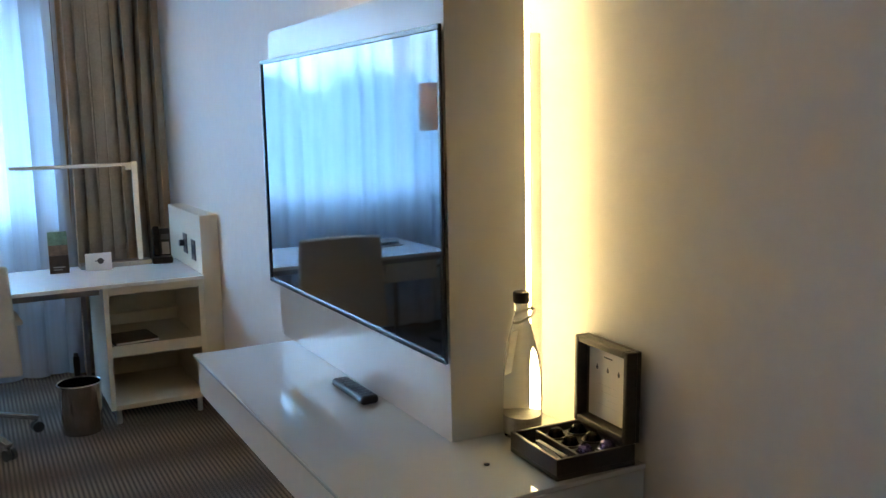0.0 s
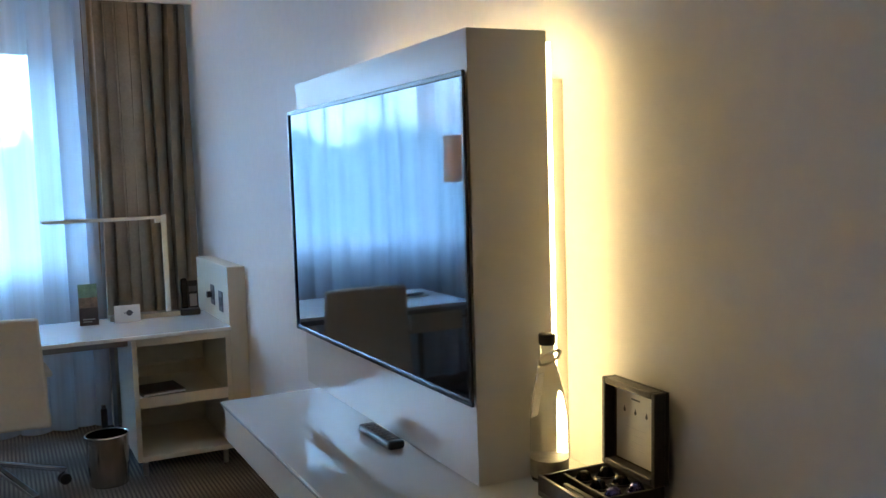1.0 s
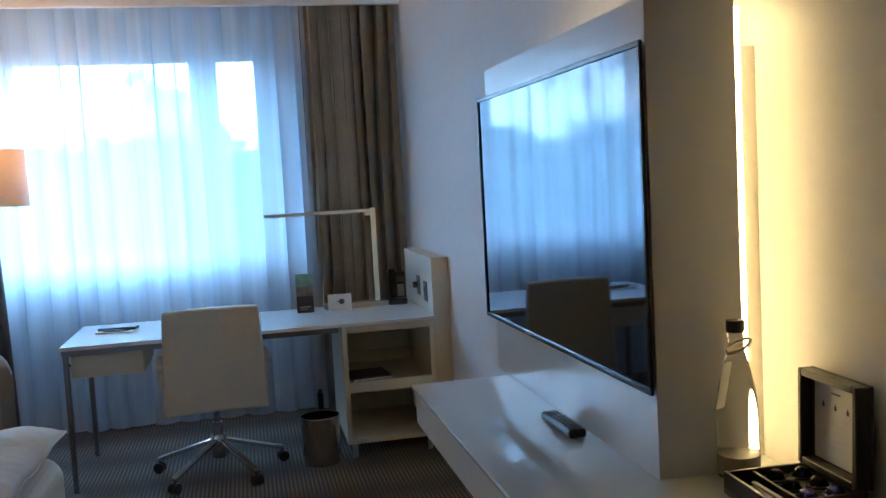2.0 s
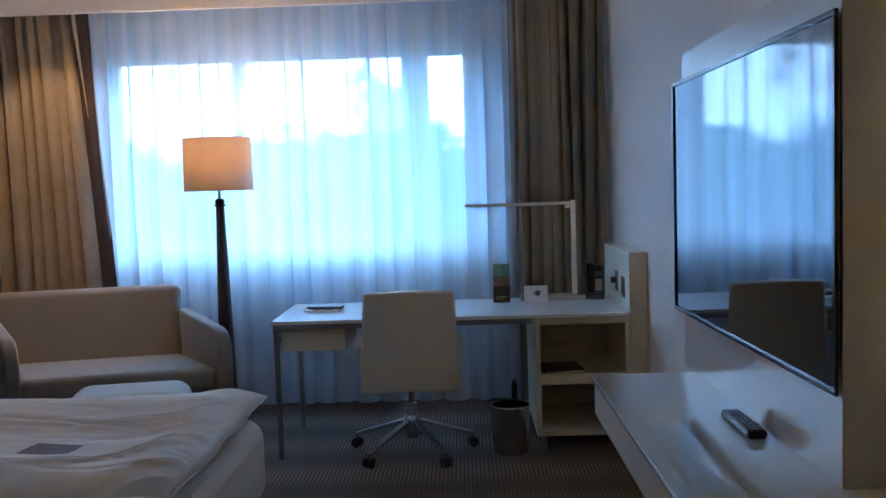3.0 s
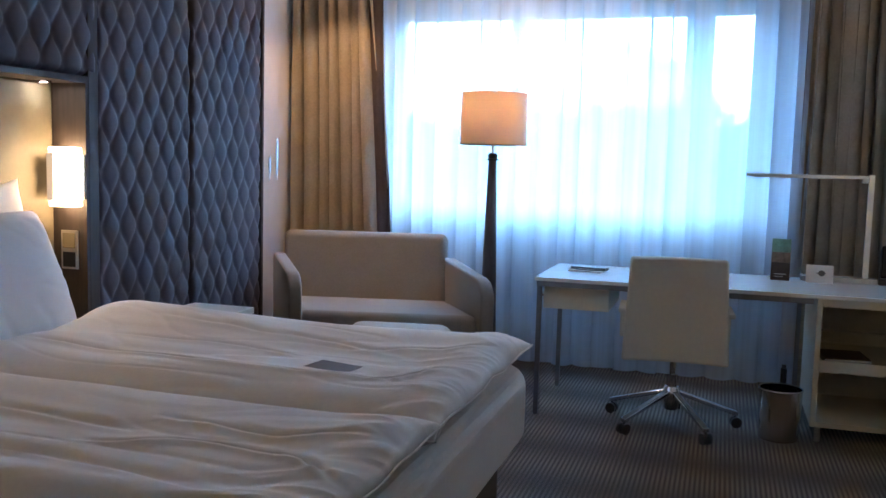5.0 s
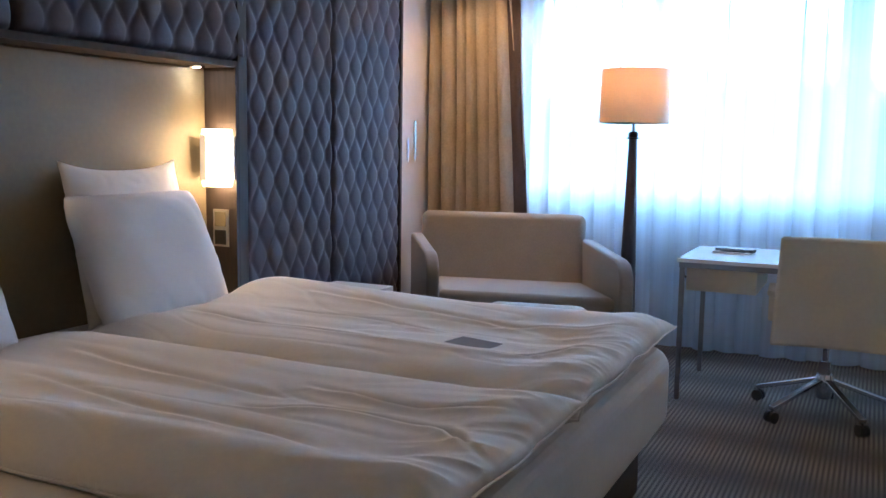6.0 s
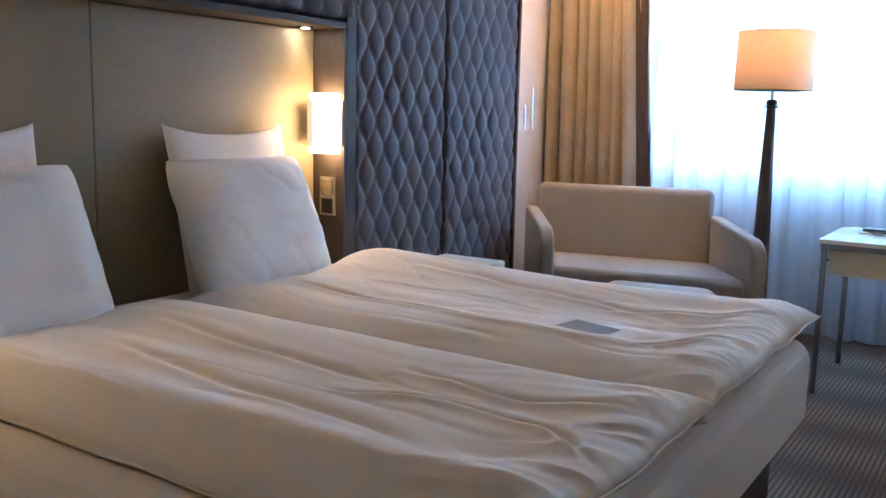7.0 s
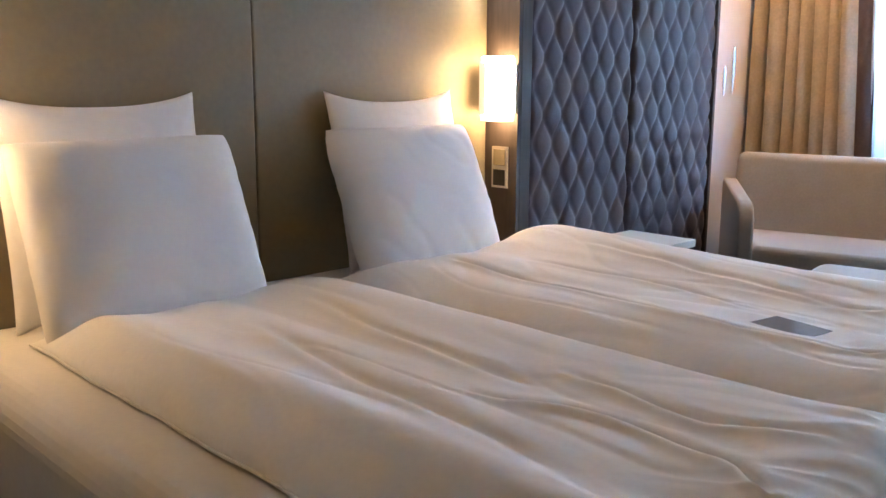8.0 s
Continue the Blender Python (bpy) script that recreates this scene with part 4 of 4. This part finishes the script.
    bmesh.ops.translate(bm, vec=(-mid.x, -mid.y, -BTOP), verts=bm.verts)
    cover = part("cover", bm, LINEN, ob, smooth=0)
    cover.data.polygons.foreach_set("use_smooth", [True] * len(cover.data.polygons))
    # the sewn seam round the hem
    ring = [c - Vector((mid.x, mid.y, BTOP)) for c in ring]
    ring.sort(key=lambda c: math.atan2(c.y / (y1 - y0), c.x / (x1 - x0)))
    piping = bmesh.new()
    loops = []
    for k, c in enumerate(ring):
        along = (ring[(k + 2) % len(ring)] - ring[k - 2]).normalized()
        across = along.cross(Vector((0, 0, 1))).normalized()
        loops.append([piping.verts.new(c + across * (0.0035 * math.cos(q)) + Vector((0, 0, 0.0035 * math.sin(q)))) for q in (2 * math.pi * j / 6 for j in range(6))])
    for p, q in zip(loops, loops[1:] + loops[:1]):
        for j in range(6):
            piping.faces.new((p[j], p[(j + 1) % 6], q[(j + 1) % 6], q[j]))
    bmesh.ops.recalc_face_normals(piping, faces=piping.faces)
    part("seam", piping, LINEN, ob, "sewn edge of the cover", smooth=60)
    return cover


far_duvet = duvet(-2.72, -0.875, 2.13, 3.29, 3.1, ((2.36, 0.13, 0.026, 0.0), (2.60, 0.12, 0.020, 0.3), (2.84, 0.08, 0.014, 0.3), (3.06, 0.17, 0.062, -0.35)), ((((-2.52, 2.52), (-2.0, 2.45), (-1.5, 2.395), (-1.2, 2.41), (-0.93, 2.60)), 0.014, 0.012), (((-2.35, 2.70), (-1.8, 2.72), (-1.45, 2.64)), 0.018, 0.010), (((-1.4, 2.80), (-1.1, 2.86), (-0.9, 2.98)), 0.013, 0.012), (((-2.3, 2.95), (-1.7, 2.90), (-1.2, 2.80)), 0.016, 0.008)), "thick white rumpled duvet with a grey card on it")
duvet(-2.74, -0.872, 1.245, 2.15, 8.4, ((1.40, 0.075, 0.026, 0.5), (1.62, 0.10, 0.010, 0.0), (1.97, 0.13, 0.040, -0.2)), ((((-1.62, 1.66), (-1.28, 1.735), (-1.06, 1.70), (-0.89, 1.60)), 0.014, 0.016), (((-1.55, 1.88), (-1.2, 1.84), (-0.93, 1.90)), 0.013, 0.012), (((-2.3, 1.62), (-1.7, 1.55), (-1.2, 1.50)), 0.02, 0.010), (((-2.4, 1.86), (-1.9, 1.80), (-1.5, 1.78)), 0.016, 0.009)), "thick white rumpled duvet spread along the bed")

CARDX, CARDY = -1.348, 2.535
under = [v.co for v in far_duvet.data.vertices if abs(v.co.x + far_duvet.parent.location.x - CARDX) < 0.07 and abs(v.co.y + far_duvet.parent.location.y - CARDY) < 0.045]
rest = BTOP + max(c.z for c in under)
ax, ay = (sum((c.z - rest + BTOP) * (c[i] - sum(k[i] for k in under) / len(under)) for c in under) / sum((c[i] - sum(k[i] for k in under) / len(under)) ** 2 for c in under) for i in (0, 1))
lift = max(c.z - ax * (c.x + far_duvet.parent.location.x - CARDX) - ay * (c.y + far_duvet.parent.location.y - CARDY) for c in under)
note = thing("grey_card", "small dark grey card lying on the duvet", "card")
note.matrix_world = pose(CARDX, CARDY, BTOP + lift - 0.002, math.degrees(math.atan(ay)), -math.degrees(math.atan(ax)), -11)
part("card_leaf", boxes((-0.08, 0.08, -0.053, 0.053, 0.0, 0.002), bevel=0.0006), GREYCARD, note)


def pillow(w, h, t, seed, m, label, ears):
    """A stuffed pillow, its corners drawn out and its faces slightly dented."""
    n = 44
    bm = bmesh.new()
    grids = []
    for s in (1, -1):
        rows = []
        for j in range(n + 1):
            row = []
            for i in range(n + 1):
                a, b = 2 * i / n - 1, 2 * j / n - 1
                nip = 1 - (0.0 if ears else 0.03) * abs(a * b) ** 9
                pull = nip - (0.045 if ears else 0.025) * (1 - abs(b) ** 2.5) * abs(a) ** 3, nip - (0.13 if ears else 0.045) * (1 - abs(a) ** 2.5) * abs(b) ** 3
                soft = 2.6 if ears else 3.6
                thick = ((1 - abs(a) ** soft) * (1 - abs(b) ** soft)) ** (0.52 if ears else 0.45)
                d = noise.noise((a * 1.6, b * 1.6, seed)) * 0.10 - max(0.0, 1 - abs(noise.noise((a * 1.6 + b * 0.8, b * 2.4, seed + 3))) * 8) * (0.16 if ears else 0.08) * max(abs(a), abs(b)) + 0.10 * noise.noise((a * 7, b * 2.5, seed + 8)) * max(abs(a), abs(b)) ** 4 + 0.07 * noise.noise((a * 2.5, b * 8, seed + 12)) * abs(a) ** 5
                edge = max(abs(a), abs(b)) > 0.999
                row.append(((a * w / 2 * pull[0], s * (t / 2) * thick * (1 + d) if not edge else 0.0, b * h / 2 * pull[1])))
            rows.append(row)
        grids.append(rows)
    verts = [[[bm.verts.new(c) for c in row] for row in g] for g in grids]
    for k, g in enumerate(verts):
        for j in range(n):
            for i in range(n):
                q = (g[j][i], g[j][i + 1], g[j + 1][i + 1], g[j + 1][i])
                bm.faces.new(q[::-1] if k == 0 else q)
    bmesh.ops.remove_doubles(bm, verts=bm.verts, dist=0.0005)
    bmesh.ops.recalc_face_normals(bm, faces=bm.faces)
    ob = part("pillow", bm, PILLOWC, smooth=0)
    ob.data.polygons.foreach_set("use_smooth", [True] * len(ob.data.polygons))
    ob.matrix_world = m
    return tagged(ob, label, "pillow", "pillows on the bed")


for near, cy, cy2 in ((0, 2.72, 2.61), (1, 1.58, 1.58)):
    pillow(0.63, 0.66, 0.14, 3.0 + near, pose(-2.965, cy, 0.888, -12, 0, 90), "large white pillow propped against the leather headboard", True)
    pillow(0.66, 0.56, 0.20, 5.0 + near * 3, pose(-2.76, cy2, 0.835, -24, 0, 90), "plump white pillow leaning on the one behind", False)

adapter = thing("power_adapter", "small black power adapter standing by the curtain hem", "adapter", (0.20, 5.50, 0.0))
part("case", boxes((-0.017, 0.017, -0.018, 0.018, 0.0, 0.17), bevel=0.005), BLACK, adapter)
part("plug", boxes((-0.012, 0.012, -0.014, 0.014, 0.17, 0.19), bevel=0.003), GREYPL, adapter)

# added chrome blades, tilted to mirror the window as two glints on the wall
for hy, hz, tall in ((5.49, 1.17, 0.29), (5.385, 1.165, 0.175)):
    blade = lathe([(0.0, 0.0), (0.004, 0.02 * tall), (0.008, 0.35 * tall), (0.011, 0.65 * tall), (0.008, 0.9 * tall), (0.0, tall)], 24)
    bmesh.ops.transform(blade, matrix=pose(WEST + 0.006, hy, hz, 0, 0, -28) @ Matrix.Diagonal((0.12, 1, 1, 1)), verts=blade.verts)
    hook = part("glint_blade", blade, CHROME, smooth=60)
    tagged(hook, "slim polished blade added to give a bright glint on the wall", "curtain hook", "curtain hooks")
